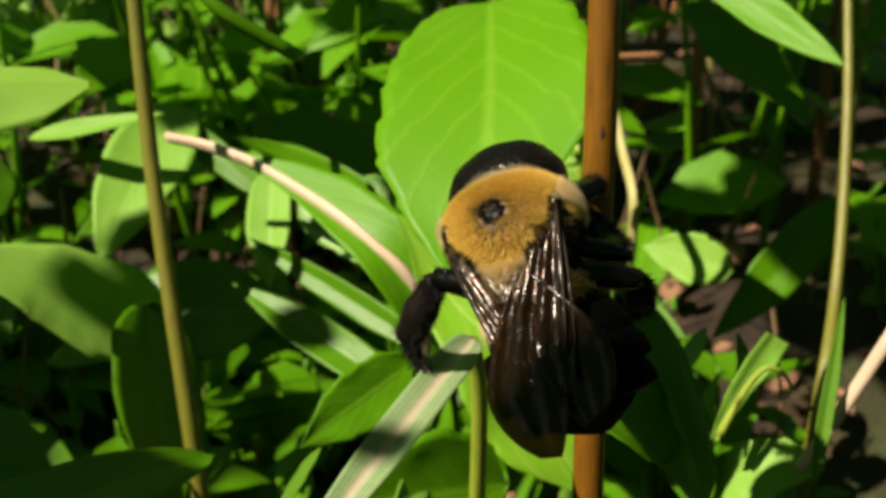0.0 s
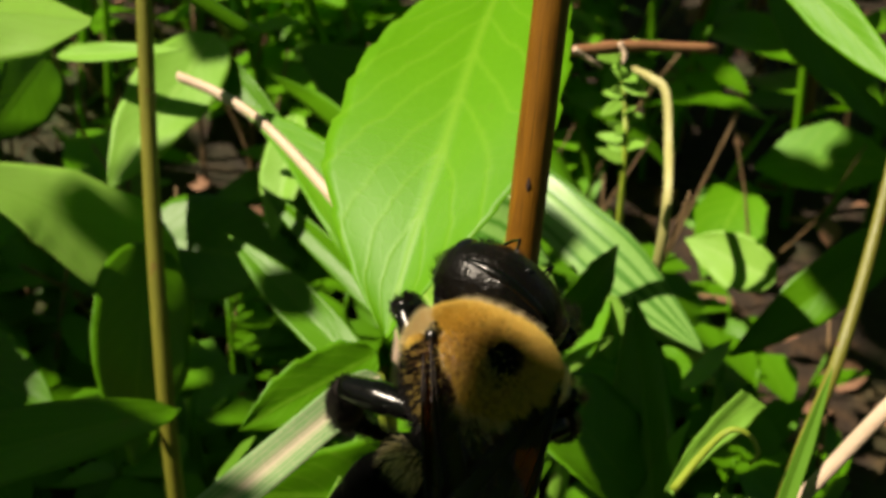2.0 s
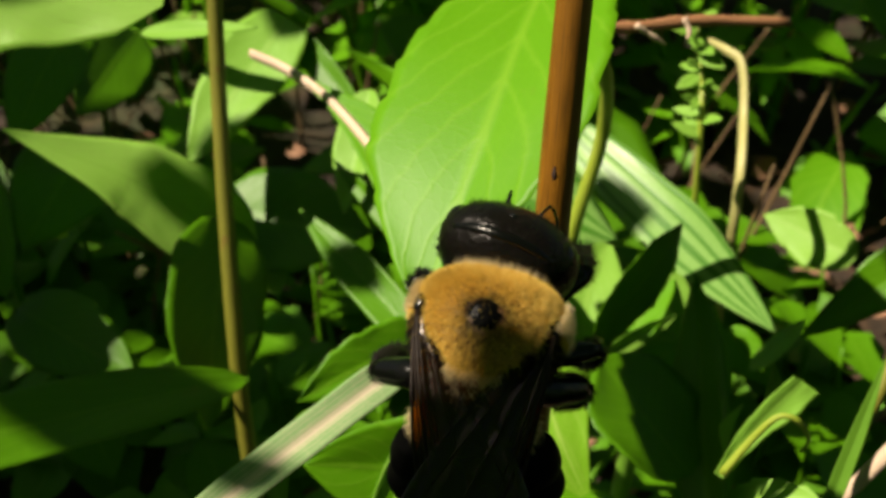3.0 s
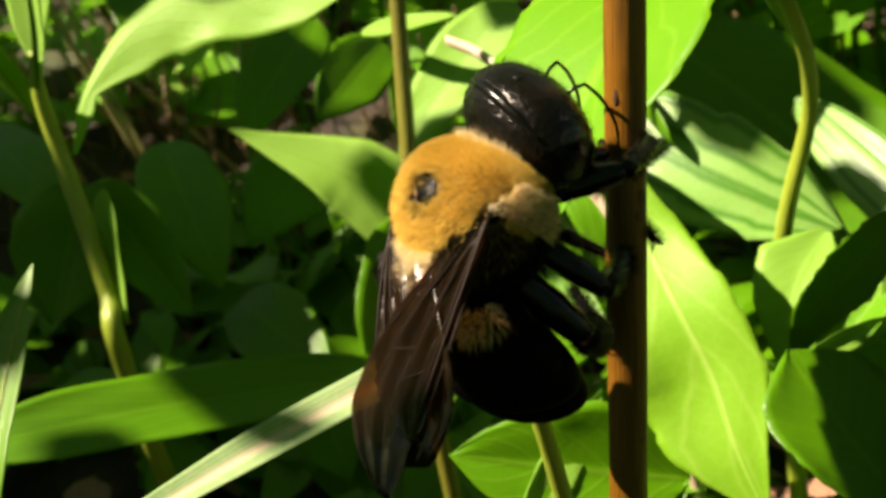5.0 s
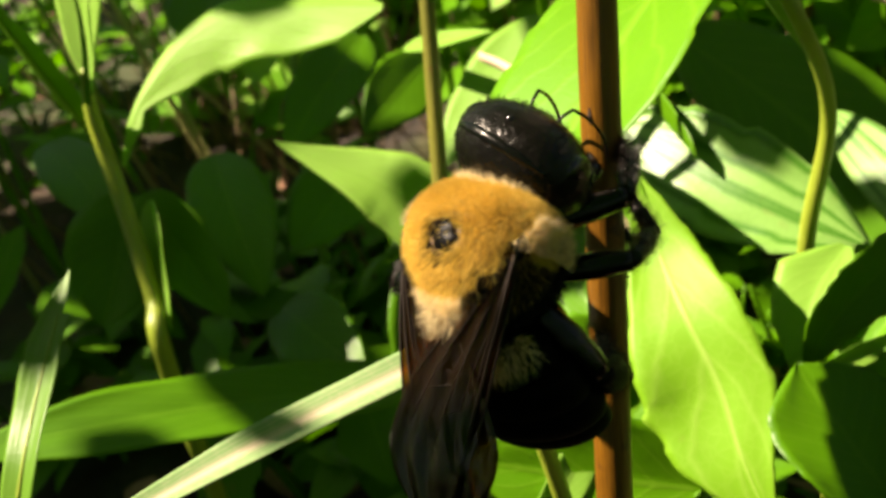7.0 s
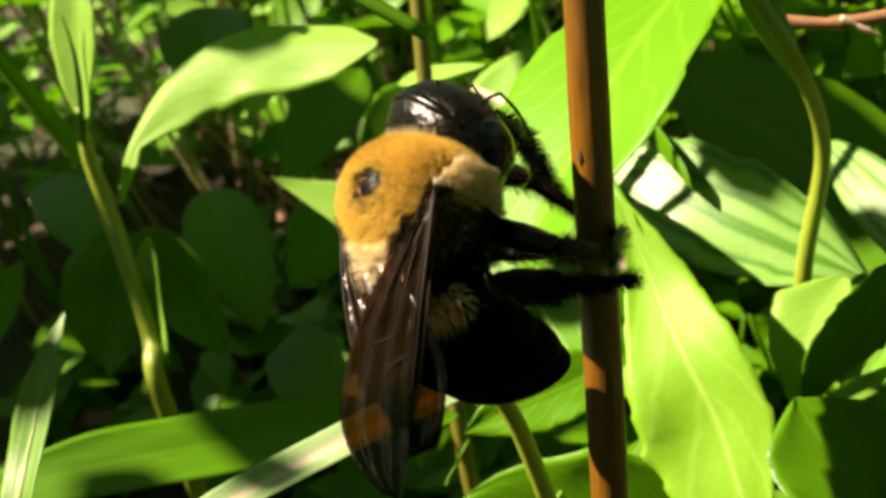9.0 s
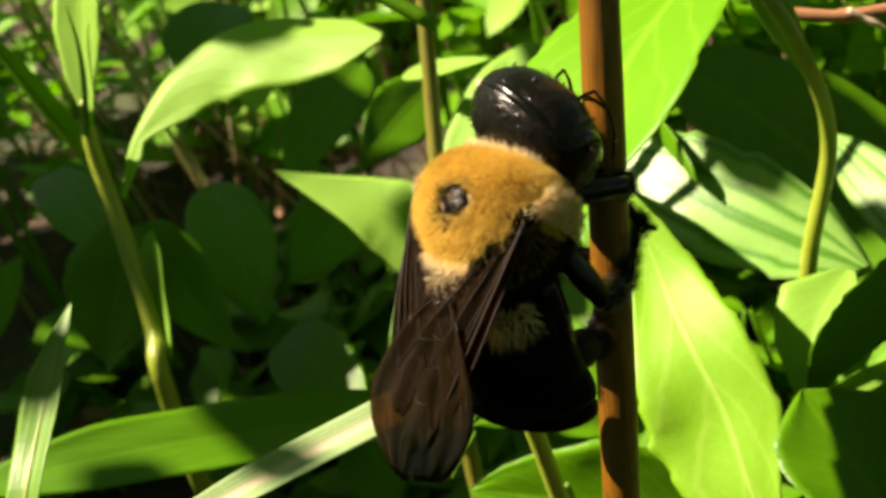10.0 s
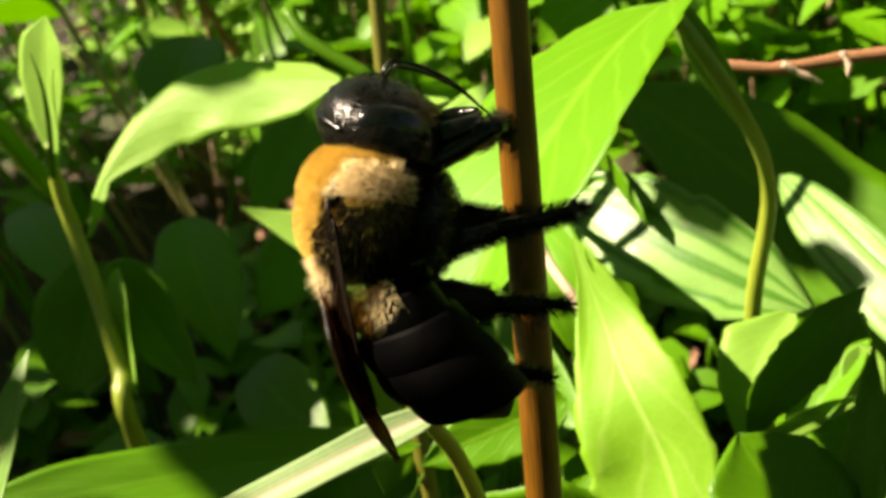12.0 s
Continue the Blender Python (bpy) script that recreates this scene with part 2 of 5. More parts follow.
def leaf_mesh(base, tip, edge, bend=0.0, fold=0.0, peak=0.4, sharp=1.0, blunt=0.55, teeth=0, tooth=0.04, ripple=0.16, curl=0.0, nx=12, ny=28,
              seed=0, thick=0.00018, hang=0.0, sweep=0.0):
    """A leaf from base to tip whose rim passes near edge: bend arches it along its length, fold lifts both halves, curl turns the tip over."""
    bm = bmesh.new()
    uv = bm.loops.layers.uv.verify()
    along = tip - base
    length = along.length
    way = along.normalized()
    side = edge - base
    side = side - way * side.dot(way)
    half = side.length
    side.normalize()
    up = side.cross(way)
    if up.z < 0:
        up = -up
    grid = []
    for j in range(ny + 1):
        v = j / ny
        w = (v / peak) ** blunt if v < peak else max(0.0, 1 - ((v - peak) / (1 - peak)) ** (1.0 + sharp)) ** (1.0 if sharp < 1.5 else 0.8)
        if v < peak:
            w = math.sin(min(1.0, w) * math.pi / 2)
        if teeth:
            saw = (v * teeth) % 1.0
            w *= 1 - tooth * saw
        w *= 1 + 0.07 * noise.noise(Vector((v * 7.0, seed * 5.3, 2.5)))
        row = []
        wave = noise.noise(Vector((v * 2.3 + seed * 7.1, seed * 3.3, 0.5)))
        for i in range(nx + 1):
            u = 2 * i / nx - 1
            a = abs(u)
            lift = fold * a * w * half + bend * length * (4 * v * (1 - v)) - hang * length * v * v
            lift += ripple * half * a * a * noise.noise(Vector((u * 1.3 + seed, v * 4.0, seed * 1.7)))
            lift -= curl * length * max(0.0, v - 0.75) ** 2 * 8
            row.append(base + way * (v * length) + side * (u * w * half * (1 - 0.25 * fold * fold) + wave * half * 0.12 * v + sweep * length * 4 * v * (1 - v)) + up * lift)
        grid.append(row)
    top = [[bm.verts.new(p) for p in row] for row in grid]
    low = [[bm.verts.new(p - up * thick * (0.25 if i in (0, nx) else 1.0)) for i, p in enumerate(row)] for row in grid]

    def quad(corners, uvs):
        face = bm.faces.new(corners)
        for loop, xy in zip(face.loops, uvs):
            loop[uv].uv = xy
    for j in range(ny):
        for i in range(nx):
            c = [(j, i), (j, i + 1), (j + 1, i + 1), (j + 1, i)]
            xy = [(b / nx, a / ny) for a, b in c]
            quad([top[a][b] for a, b in c], xy)
            quad([low[a][b] for a, b in c][::-1], xy[::-1])
    rim = [(0, i) for i in range(nx + 1)] + [(j, nx) for j in range(1, ny + 1)] + [(ny, i) for i in range(nx - 1, -1, -1)] + [(j, 0) for j in range(ny - 1, 0, -1)]
    for (a, b), (c, d) in zip(rim, rim[1:] + rim[:1]):
        xy = [(b / nx, a / ny), (b / nx, a / ny), (d / nx, c / ny), (d / nx, c / ny)]
        quad([top[a][b], low[a][b], low[c][d], top[c][d]], xy)
    bmesh.ops.remove_doubles(bm, verts=bm.verts, dist=0.000004)
    bmesh.ops.recalc_face_normals(bm, faces=bm.faces)
    return bm


leaf_count = [0]


def leaf(parent, base, tip, edge, mat=None, name="leaf", label="", **more):
    """A leaf under a plant; the three points in millimetres of the world."""
    leaf_count[0] += 1
    at = origin_of(parent)
    bm = leaf_mesh(mm(*base) - at, mm(*tip) - at, mm(*edge) - at, seed=leaf_count[0], **more)
    return part(name, bm, mat or LEAF, parent, label)


def along_table(table, v):
    """A value at v from rows of (v, value)."""
    for (a, p), (b, q) in zip(table, table[1:]):
        if v <= b:
            return p + (q - p) * max(0.0, v - a) / max(1e-6, b - a)
    return table[-1][1]


def loft_leaf(parent, spine, left, right, face, mat, lift=(0, 0), teeth=0, tooth=0.0, ripple=0.06, nx=10, ny=36, thick=0.16, name="leaf", label=""):
    """A leaf along a curved midrib, in millimetres of the world. left, right: rows of (share of the length, half width);
    face: the way its upper side looks; lift: degrees by which each half rises from that plane."""
    leaf_count[0] += 1
    seed = leaf_count[0]
    bm = bmesh.new()
    uv = bm.loops.layers.uv.verify()
    at = origin_of(parent) / MM
    line = [p - at for p in spline(spine, 12)]
    far = [0.0]
    for a, b in zip(line, line[1:]):
        far.append(far[-1] + (b - a).length)
    top, low = [], []
    for j in range(ny + 1):
        v = j / ny
        k = next(i for i in range(1, len(far)) if far[i] >= v * far[-1] - 1e-6)
        part_way = (v * far[-1] - far[k - 1]) / max(1e-6, far[k] - far[k - 1])
        c = line[k - 1].lerp(line[k], part_way)
        tangent = (line[min(k + 1, len(line) - 1)] - line[max(k - 2, 0)]).normalized()
        n = Vector(face)
        n = (n - tangent * n.dot(tangent)).normalized()
        side = tangent.cross(n)
        saw = 1 - tooth * ((v * teeth) % 1.0) if teeth else 1.0
        over, under = [], []
        for i in range(nx + 1):
            u = 2 * i / nx - 1
            half, tilt = (left, lift[0]) if u < 0 else (right, lift[1])
            w = along_table(half, v) * (saw if abs(u) > 0.9 else 1.0) * (1 + 0.05 * noise.noise(Vector((v * 8, seed * 3.1, u))))
            a = radians(tilt) * (0.75 + 0.25 * abs(u))
            p = c + side * (u * w * math.cos(a)) + n * (abs(u) * w * math.sin(a))
            p += n * ripple * w * abs(u) * 1.6 * noise.noise(Vector((u * 1.4 + seed, v * 4.5, seed * 1.3)))
            over.append(bm.verts.new(p * MM))
            under.append(bm.verts.new((p - n * thick * (1.0 if 0 < i < nx else 0.3)) * MM))
        top.append(over)
        low.append(under)

    def quad(corners, uvs):
        f = bm.faces.new(corners)
        for loop, xy in zip(f.loops, uvs):
            loop[uv].uv = xy
    for j in range(ny):
        for i in range(nx):
            c = [(j, i), (j, i + 1), (j + 1, i + 1), (j + 1, i)]
            xy = [(b / nx, a / ny) for a, b in c]
            quad([top[a][b] for a, b in c], xy)
            quad([low[a][b] for a, b in c][::-1], xy[::-1])
        for i in (0, nx):
            quad([top[j][i], low[j][i], low[j + 1][i], top[j + 1][i]], [(i / nx, j / ny)] * 4)
    bmesh.ops.remove_doubles(bm, verts=bm.verts, dist=0.000003)
    bmesh.ops.recalc_face_normals(bm, faces=bm.faces)
    return part(name, bm, mat, parent, label)


# ---- ground ----


def any_way(rng, lift=0.4):
    a = rng.uniform(0, 6.28319)
    return Vector((math.cos(a), math.sin(a), rng.uniform(-0.3, lift))).normalized()


def ground_sheet():
    bm = bmesh.new()
    rings, spokes = 70, 96
    rows = []
    for i in range(rings + 1):
        r = 0.004 * (1.17 ** i) if i else 0.0
        row = []
        for s in range(spokes):
            a = 6.28319 * s / spokes
            p = Vector((r * math.cos(a), 0.12 + r * math.sin(a), 0))
            fall = 1.0 if r < 2 else 2 / r
            p.z = fall * (0.012 * noise.noise(p * 14) + 0.004 * noise.noise(p * 55)) + min(r, 5.0) * 0.06 * noise.noise(p * 0.8) * (r > 0.4)
            row.append(bm.verts.new(p))
        rows.append(row)
    for a, b in zip(rows, rows[1:]):
        for s in range(spokes):
            bm.faces.new((a[s], b[s], b[(s + 1) % spokes], a[(s + 1) % spokes]))
    bmesh.ops.remove_doubles(bm, verts=bm.verts, dist=0.00001)
    bmesh.ops.recalc_face_normals(bm, faces=bm.faces)
    return bm


ground = tagged(part("ground", ground_sheet(), SOIL), "dark soil strewn with leaf litter", "ground", kind="structure")
# ---- plants ----

# midribs of the larger leaves, in millimetres
FRONT = [(-4.3, 96.2, 68.3), (-0.1, 92.2, 62.6), (4.5, 87.6, 59.5), (8.0, 84.9, 55.6), (10.6, 81.9, 52.0), (13.4, 79.6, 47.9)]
ARCH = [(-58.6, 83.2, 69.4), (-58.6, 87.7, 74.0), (-56.0, 95.1, 78.3), (-50.4, 99.7, 79.9), (-43.3, 102.4, 79.3), (-35.0, 104.4, 78.6)]
NEAR_BLADE = [(-30.5, 45.9, 63.4), (-31.5, 49.1, 66.5), (-33.2, 52.5, 68.6), (-34.3, 55.6, 70.7), (-35.7, 59.0, 72.6), (-36.8, 62.1, 74.6)]
DARK_LEAF = [(11.4, 92.4, 51.5), (12.7, 95.6, 54.9), (14.9, 98.9, 57.4), (16.7, 102.2, 59.3), (17.7, 105.5, 60.1)]
WEDGE = [(10.5, 106.1, 55.6), (9.7, 100.8, 53.9), (9.9, 96.2, 51.0), (10.3, 94.2, 48.9)]
BACK_LEAF = [(-27.6, 145.2, 57.6), (-13.8, 141.3, 51.5), (-2.2, 136.5, 46.6), (9.5, 131.9, 41.8), (17.9, 127.4, 38.8)]
STALK_LEAF = [(-23.0, 108.3, 69.6), (-17.9, 105.4, 68.5), (-12.8, 101.3, 67.5), (-6.9, 95.6, 65.6), (-3.6, 93.4, 62.0), (-0.8, 92.6, 57.0)]
TRIANGLE = [(-57.6, 102.9, 61.2), (-51.5, 104.2, 58.2), (-44.4, 105.6, 54.9), (-37.5, 106.4, 50.3), (-30.7, 107.0, 45.2)]
CUP = [(24.3, 78.9, 54.7), (26.2, 80.9, 58.1), (28.1, 82.0, 61.0), (29.5, 82.7, 63.3)]
CUP_DARK = [(25.2, 80.0, 54.6), (26.7, 82.8, 57.3), (27.6, 84.9, 59.0), (27.4, 86.6, 61.0)]
CUP_SLIVER = [(24.7, 81.2, 54.7), (24.4, 82.4, 56.7), (25.4, 83.9, 58.4)]
TOOTHED = [(23.3, 81, 44.5), (26.8, 80.6, 48.4), (30.5, 79.8, 51.3), (34.3, 77.8, 52.2)]
UPRIGHT = [(-59.4, 83.9, 77.7), (-58.9, 85.2, 82.7), (-58.2, 86.9, 87.9), (-57.0, 88.9, 92.8)]
UPRIGHT_THIN = [(-58.6, 82.5, 77.2), (-57.8, 84.1, 82.1), (-57.6, 85.4, 86.3), (-57.7, 86.0, 90.0)]

dry_weed = thing("dead_weed", mm(10.7, 46.6, 0), "upright dry brown weed to which the bee clings", "weed")
stalk(dry_weed, [(10.7, 46.6, 0), (10.8, 55.2, 30.2), (10.9, 63.4, 58.9), (10.9, 71.5, 87.5), (11, 82.5, 126), (11.1, 101.6, 193.3)], [1.3, 1.22, 1.17, 1.13, 1.1, 0.9], STEM_BROWN, sides=20, steps=10, knobs=0.05, label='smooth orange brown dry stem')
stalk(dry_weed, [(10.8, 61.9, 53.8), (10.8, 62.1, 54.5), (10.8, 62.3, 55.2), (10.8, 62.5, 55.9)], [1.1696, 1.36, 1.36, 1.1424], STEM_BROWN, name='node', sides=16, steps=4)
stalk(dry_weed, [(11, 88.2, 146.1), (11, 88.4, 146.8), (11, 88.6, 147.6), (11, 88.8, 148.2)], [1.1008, 1.28, 1.28, 1.0752], STEM_BROWN, name='node', sides=16, steps=4)
stalk(dry_weed, [(10.8, 70.5, 87.6), (10.8, 70.7, 88.3), (10.8, 70.9, 89.1)], [0.1, 0.32, 0.1], SCAR, name='scar', label='dark scar on the stem', sides=8, steps=4, squash=0.5)

broad_weed = thing("broad_leaf_weed", mm(6.2, 107, 0), "weed with one broad bright green leaf on a curved stalk", "plant")
stalk(broad_weed, [(6.2, 108, 0), (6, 107.5, 30), (6.2, 106.7, 52.5), (8.7, 108.7, 67), (8.7, 104.5, 78), (4.5, 103.8, 87)], [1.1, 0.95, 0.8, 0.7, 0.66, 0.6], STEM_LIGHT, sides=12, steps=8)
leaf(broad_weed, (4.5, 103.8, 87), (2.7, 69.5, 75.1), (12.4, 89.9, 85.1), mat=LEAF_BROAD, teeth=9, tooth=0.05, peak=0.6, sharp=0.6, blunt=0.4, fold=0.195, bend=0.102, sweep=0.036, ny=54, nx=16, ripple=0.06, label='broad bright green toothed leaf')
leaf(broad_weed, (4.5, 104.1, 87.2), (9.2, 105.5, 74), (8, 105, 82), mat=LEAF_SUNLIT, peak=0.35, fold=0.4)

ribbed_weed = thing("ribbed_leaf_weed", mm(14, 104, 0), "weed with large ribbed glossy leaves in sun and shade", "plant")
stalk(ribbed_weed, [(14, 104, 0), (15, 103, 25), (16, 102, 40)], [1.3, 1.1, 0.8], STEM_GREEN)
loft_leaf(ribbed_weed, FRONT, [(0, 0.2), (0.12, 2.0), (0.3, 3.6), (0.5, 4.5), (0.68, 4.3), (0.85, 2.6), (1, 0.5)], [(0, 0.2), (0.12, 1.0), (0.3, 3.2), (0.5, 5.6), (0.68, 6.8), (0.82, 5.4), (1, 0.5)],
          (-0.1, -0.55, 0.75), LEAF_RIB, lift=(-6, 16), teeth=9, tooth=0.06, ripple=0.12, nx=14, ny=54, label="sunlit ribbed light green leaf with a pale midrib")
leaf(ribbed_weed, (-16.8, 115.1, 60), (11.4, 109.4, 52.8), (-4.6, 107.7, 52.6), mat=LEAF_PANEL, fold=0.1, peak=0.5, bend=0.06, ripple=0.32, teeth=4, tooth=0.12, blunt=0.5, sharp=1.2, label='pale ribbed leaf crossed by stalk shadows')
loft_leaf(ribbed_weed, WEDGE, [(0, 0.6), (0.3, 3.6), (0.6, 2.6), (1, 0.1)], [(0, 0.6), (0.3, 4.2), (0.6, 3.4), (1, 0.1)], (0.1, -0.6, 0.75), LEAF_SUNLIT, lift=(8, 12), label="small lit leaf behind the dark one")
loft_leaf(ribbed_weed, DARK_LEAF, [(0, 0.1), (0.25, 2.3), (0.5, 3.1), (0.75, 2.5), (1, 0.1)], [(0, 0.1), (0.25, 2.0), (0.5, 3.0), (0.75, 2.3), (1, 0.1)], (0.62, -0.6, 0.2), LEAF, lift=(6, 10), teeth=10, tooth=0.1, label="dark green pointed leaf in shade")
leaf(ribbed_weed, (22.3, 83.1, 49.2), (12.6, 89.1, 56.3), (13.6, 81.6, 53.9), mat=LEAF, fold=0.1, peak=0.6, teeth=8)
leaf(ribbed_weed, (23.2, 117.7, 32.7), (4, 114.5, 37.9), (13.7, 121.5, 38.8), mat=LEAF_BROAD, fold=0.15, peak=0.5)
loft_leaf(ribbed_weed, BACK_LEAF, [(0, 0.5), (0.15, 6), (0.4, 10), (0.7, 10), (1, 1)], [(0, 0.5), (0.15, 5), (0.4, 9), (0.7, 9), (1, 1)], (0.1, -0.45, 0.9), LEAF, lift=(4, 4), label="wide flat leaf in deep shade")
leaf(ribbed_weed, (-3.7, 76, 45.9), (0.6, 89, 52.7), (0.7, 81.6, 47.5), mat=LEAF_BROAD, fold=0.2)
leaf(ribbed_weed, (-4.4, 73.3, 45.6), (-1.1, 83, 53.5), (-3.7, 79.2, 51.8), mat=LEAF_SUNLIT, fold=0.2)

olive_weed = thing("olive_stemmed_weed", mm(-25, 84, 0), "thin olive weed stem with a long horizontal leaf", "plant")
stalk(olive_weed, [(-23.5, 83, 0), (-24.5, 86.5, 25), (-26, 91, 46), (-29.5, 103, 72), (-31, 114, 100), (-31, 126, 130)], [1.0, 0.95, 0.9, 0.82, 0.75, 0.6], STEM_OLIVE, sides=12, steps=8)
leaf(olive_weed, (-23.2, 88, 45.2), (-50.8, 48.4, 60.2), (-40.6, 56.8, 54.8), mat=LEAF, fold=0.15, peak=0.55, bend=0.04, label='long dark leaf with a sunlit band')
loft_leaf(olive_weed, TRIANGLE, [(0, 0.1), (0.25, 2.4), (0.5, 4.9), (0.75, 5.8), (0.9, 4), (1, 0.5)], [(0, 0.1), (0.25, 2.0), (0.5, 4.4), (0.75, 5.4), (0.9, 4), (1, 0.5)], (-0.65, -0.4, 0.8), LEAF_SUNLIT_LUCENT, lift=(6, 6), label="leaf with a sunlit end")
leaf(olive_weed, (-32.1, 103.7, 53.3), (-27.1, 84, 40.2), (-33.1, 90.3, 50.8), mat=LEAF, fold=0.06)
leaf(olive_weed, (-38.7, 113.4, 45.2), (-17.8, 111.2, 47.8), (-26.1, 106.1, 43), mat=LEAF, fold=0.2)
leaf(olive_weed, (-32.7, 129.3, 66), (-38.8, 109.3, 55.3), (-31, 117.7, 59.4), mat=LEAF_SUNLIT, fold=0.15, peak=0.35)
leaf(olive_weed, (-34.2, 129, 64.8), (-19.2, 118.3, 57.1), (-26.7, 125.2, 62.7), mat=LEAF, fold=0.2)
leaf(olive_weed, (-34.3, 113.3, 42.7), (-28.2, 106.5, 39.6), (-28.9, 111.4, 40.9), mat=LEAF_SUNLIT)
leaf(olive_weed, (-47.9, 119, 66.1), (-31, 115.8, 70.6), (-39.8, 116.4, 67.6), mat=LEAF_SUNLIT, fold=0.3)

shade_weed = thing("shaded_leafy_weed", mm(-60, 105, 0), "leafy weed with wide dark green leaves in shade", "plant")
stalk(shade_weed, [(-84, 124, 0), (-80, 122, 30), (-74, 122, 55), (-72, 127, 70)], [0.9, 0.8, 0.7, 0.5], STEM_GREEN)
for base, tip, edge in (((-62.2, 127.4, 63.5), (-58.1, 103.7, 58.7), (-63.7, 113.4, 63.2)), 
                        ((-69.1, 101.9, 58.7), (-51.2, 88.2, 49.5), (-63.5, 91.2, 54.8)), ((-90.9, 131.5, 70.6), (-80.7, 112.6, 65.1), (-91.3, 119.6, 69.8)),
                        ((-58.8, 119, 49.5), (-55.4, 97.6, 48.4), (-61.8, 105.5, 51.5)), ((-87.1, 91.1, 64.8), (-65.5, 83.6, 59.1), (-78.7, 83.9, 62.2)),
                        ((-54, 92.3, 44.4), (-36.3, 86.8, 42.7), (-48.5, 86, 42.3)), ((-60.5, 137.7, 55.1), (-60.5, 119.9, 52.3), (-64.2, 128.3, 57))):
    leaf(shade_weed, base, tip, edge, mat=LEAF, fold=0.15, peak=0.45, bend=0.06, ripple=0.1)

broken_stalk = thing("broken_stalk", mm(0, 92, 0), "broken pale dry grass stalk with a white tip, leaning over", "stalk")
stalk(broken_stalk, [(-2, 104, 0), (-5, 104, 26), (-2.0, 94.5, 57.0), (-7.5, 96.1, 65.6), (-17.9, 105.3, 68.3), (-24.4, 109.3, 69.3), (-29.9, 111.7, 69.5)], [1.1, 1.1, 1.05, 0.95, 0.85, 0.8, 0.72], STALK_PALE, sides=12, steps=8, squash=0.6)
loft_leaf(broken_stalk, STALK_LEAF, [(0, 0.1), (0.2, 1.6), (0.45, 3.6), (0.7, 4.0), (0.9, 3.0), (1, 0.5)], [(0, 0.1), (0.2, 1.0), (0.45, 2.2), (0.7, 2.8), (0.9, 2.4), (1, 0.5)], (-0.1, -0.5, 0.85), LEAF_BROAD, lift=(22, 14), ripple=0.1, label="green leaf along the broken stalk")

grass_blade = thing("grass_blade", mm(1, 66, 0), "arching grass blade with a whitish brown midrib", "grass")
stalk(grass_blade, [(2, 70, 0), (2.6, 70, 40), (2.8, 68.5, 66), (2.1, 67.3, 73.4)], [0.7, 0.7, 0.65, 0.6], STEM_LIGHT)
leaf(grass_blade, (2.3, 67.6, 73.5), (-8.8, 41, 75.4), (-4.5, 54.8, 74.8), mat=BLADE, fold=0.2, peak=0.25, bend=0.03, sharp=2.0, blunt=0.35, ny=40, label='arching grass blade with pale brown midrib')

arching_weed = thing("arching_leaf_weed", mm(-62, 74, 0), "weed with arching pale leaves on an upright green stem", "plant")
stalk(arching_weed, [(-62, 76, 0), (-52.6, 74.3, 48.9), (-55.1, 77.9, 56.5), (-59.3, 82.1, 68.6), (-60.3, 83.5, 75.5), (-59.8, 84.6, 80.3)], [1.2, 1.1, 1.05, 0.95, 0.8, 0.4], STEM_LIGHT, sides=12)
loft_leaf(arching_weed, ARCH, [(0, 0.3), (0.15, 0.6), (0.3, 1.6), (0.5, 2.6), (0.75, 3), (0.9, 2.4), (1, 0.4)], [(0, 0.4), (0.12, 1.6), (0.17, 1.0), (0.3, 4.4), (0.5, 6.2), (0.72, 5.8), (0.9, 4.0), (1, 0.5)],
          (0.4, -0.6, 0.7), LEAF_SUNLIT_LUCENT, lift=(-25, 4), ripple=0.12, nx=12, ny=48, label="arching pale green sunlit leaf")
loft_leaf(arching_weed, UPRIGHT, [(0, 0.3), (0.3, 2.4), (0.6, 3.4), (0.85, 3.0), (1, 0.2)], [(0, 0.3), (0.3, 2.4), (0.6, 4.4), (0.85, 4.0), (1, 0.3)], (0.1, -0.9, 0.4), LEAF_SUNLIT_LUCENT, lift=(10, 14), label="upright folded leaf, coloured pale as if in sun")
loft_leaf(arching_weed, UPRIGHT_THIN, [(0, 0.3), (0.5, 0.25), (1, 0.05)], [(0, 0.3), (0.5, 0.35), (1, 0.05)], (0.8, -0.5, 0.2), LEAF, lift=(20, 20))
leaf(arching_weed, (-62.6, 84.6, 69.7), (-64, 79.3, 92.7), (-64.4, 80.9, 81.3), mat=LEAF, fold=0.8, peak=0.4)
leaf(arching_weed, (-61, 85.1, 64.3), (-47.8, 81.6, 52.2), (-51.8, 86.3, 58.8), mat=LEAF, fold=0.2)
leaf(arching_weed, (-63.1, 85.7, 63.7), (-60.9, 73.4, 53.9), (-67, 75.9, 60.3), mat=LEAF, fold=0.2)
leaf(arching_weed, (-57.5, 84, 64.8), (-52.4, 76.5, 53.5), (-52.5, 80.1, 60), mat=LEAF_SUNLIT_LUCENT, fold=0.3)

near_blade = thing("grass_blade", mm(-38, 48, 0), "broad grass leaf, shaded at its torn tip", "grass")
loft_leaf(near_blade, NEAR_BLADE, [(0, 1.6), (0.5, 1.9), (0.7, 2.2), (0.85, 1.3), (1, 0.05)], [(0, 1.5), (0.5, 1.7), (0.72, 1.4), (0.80, 1.9), (0.81, 0.5), (0.9, 0.5), (1, 0.05)], (0.3, -0.75, 0.6), BLADE_THIN, lift=(8, 14), ny=60, label="broad grass leaf with a torn tip")
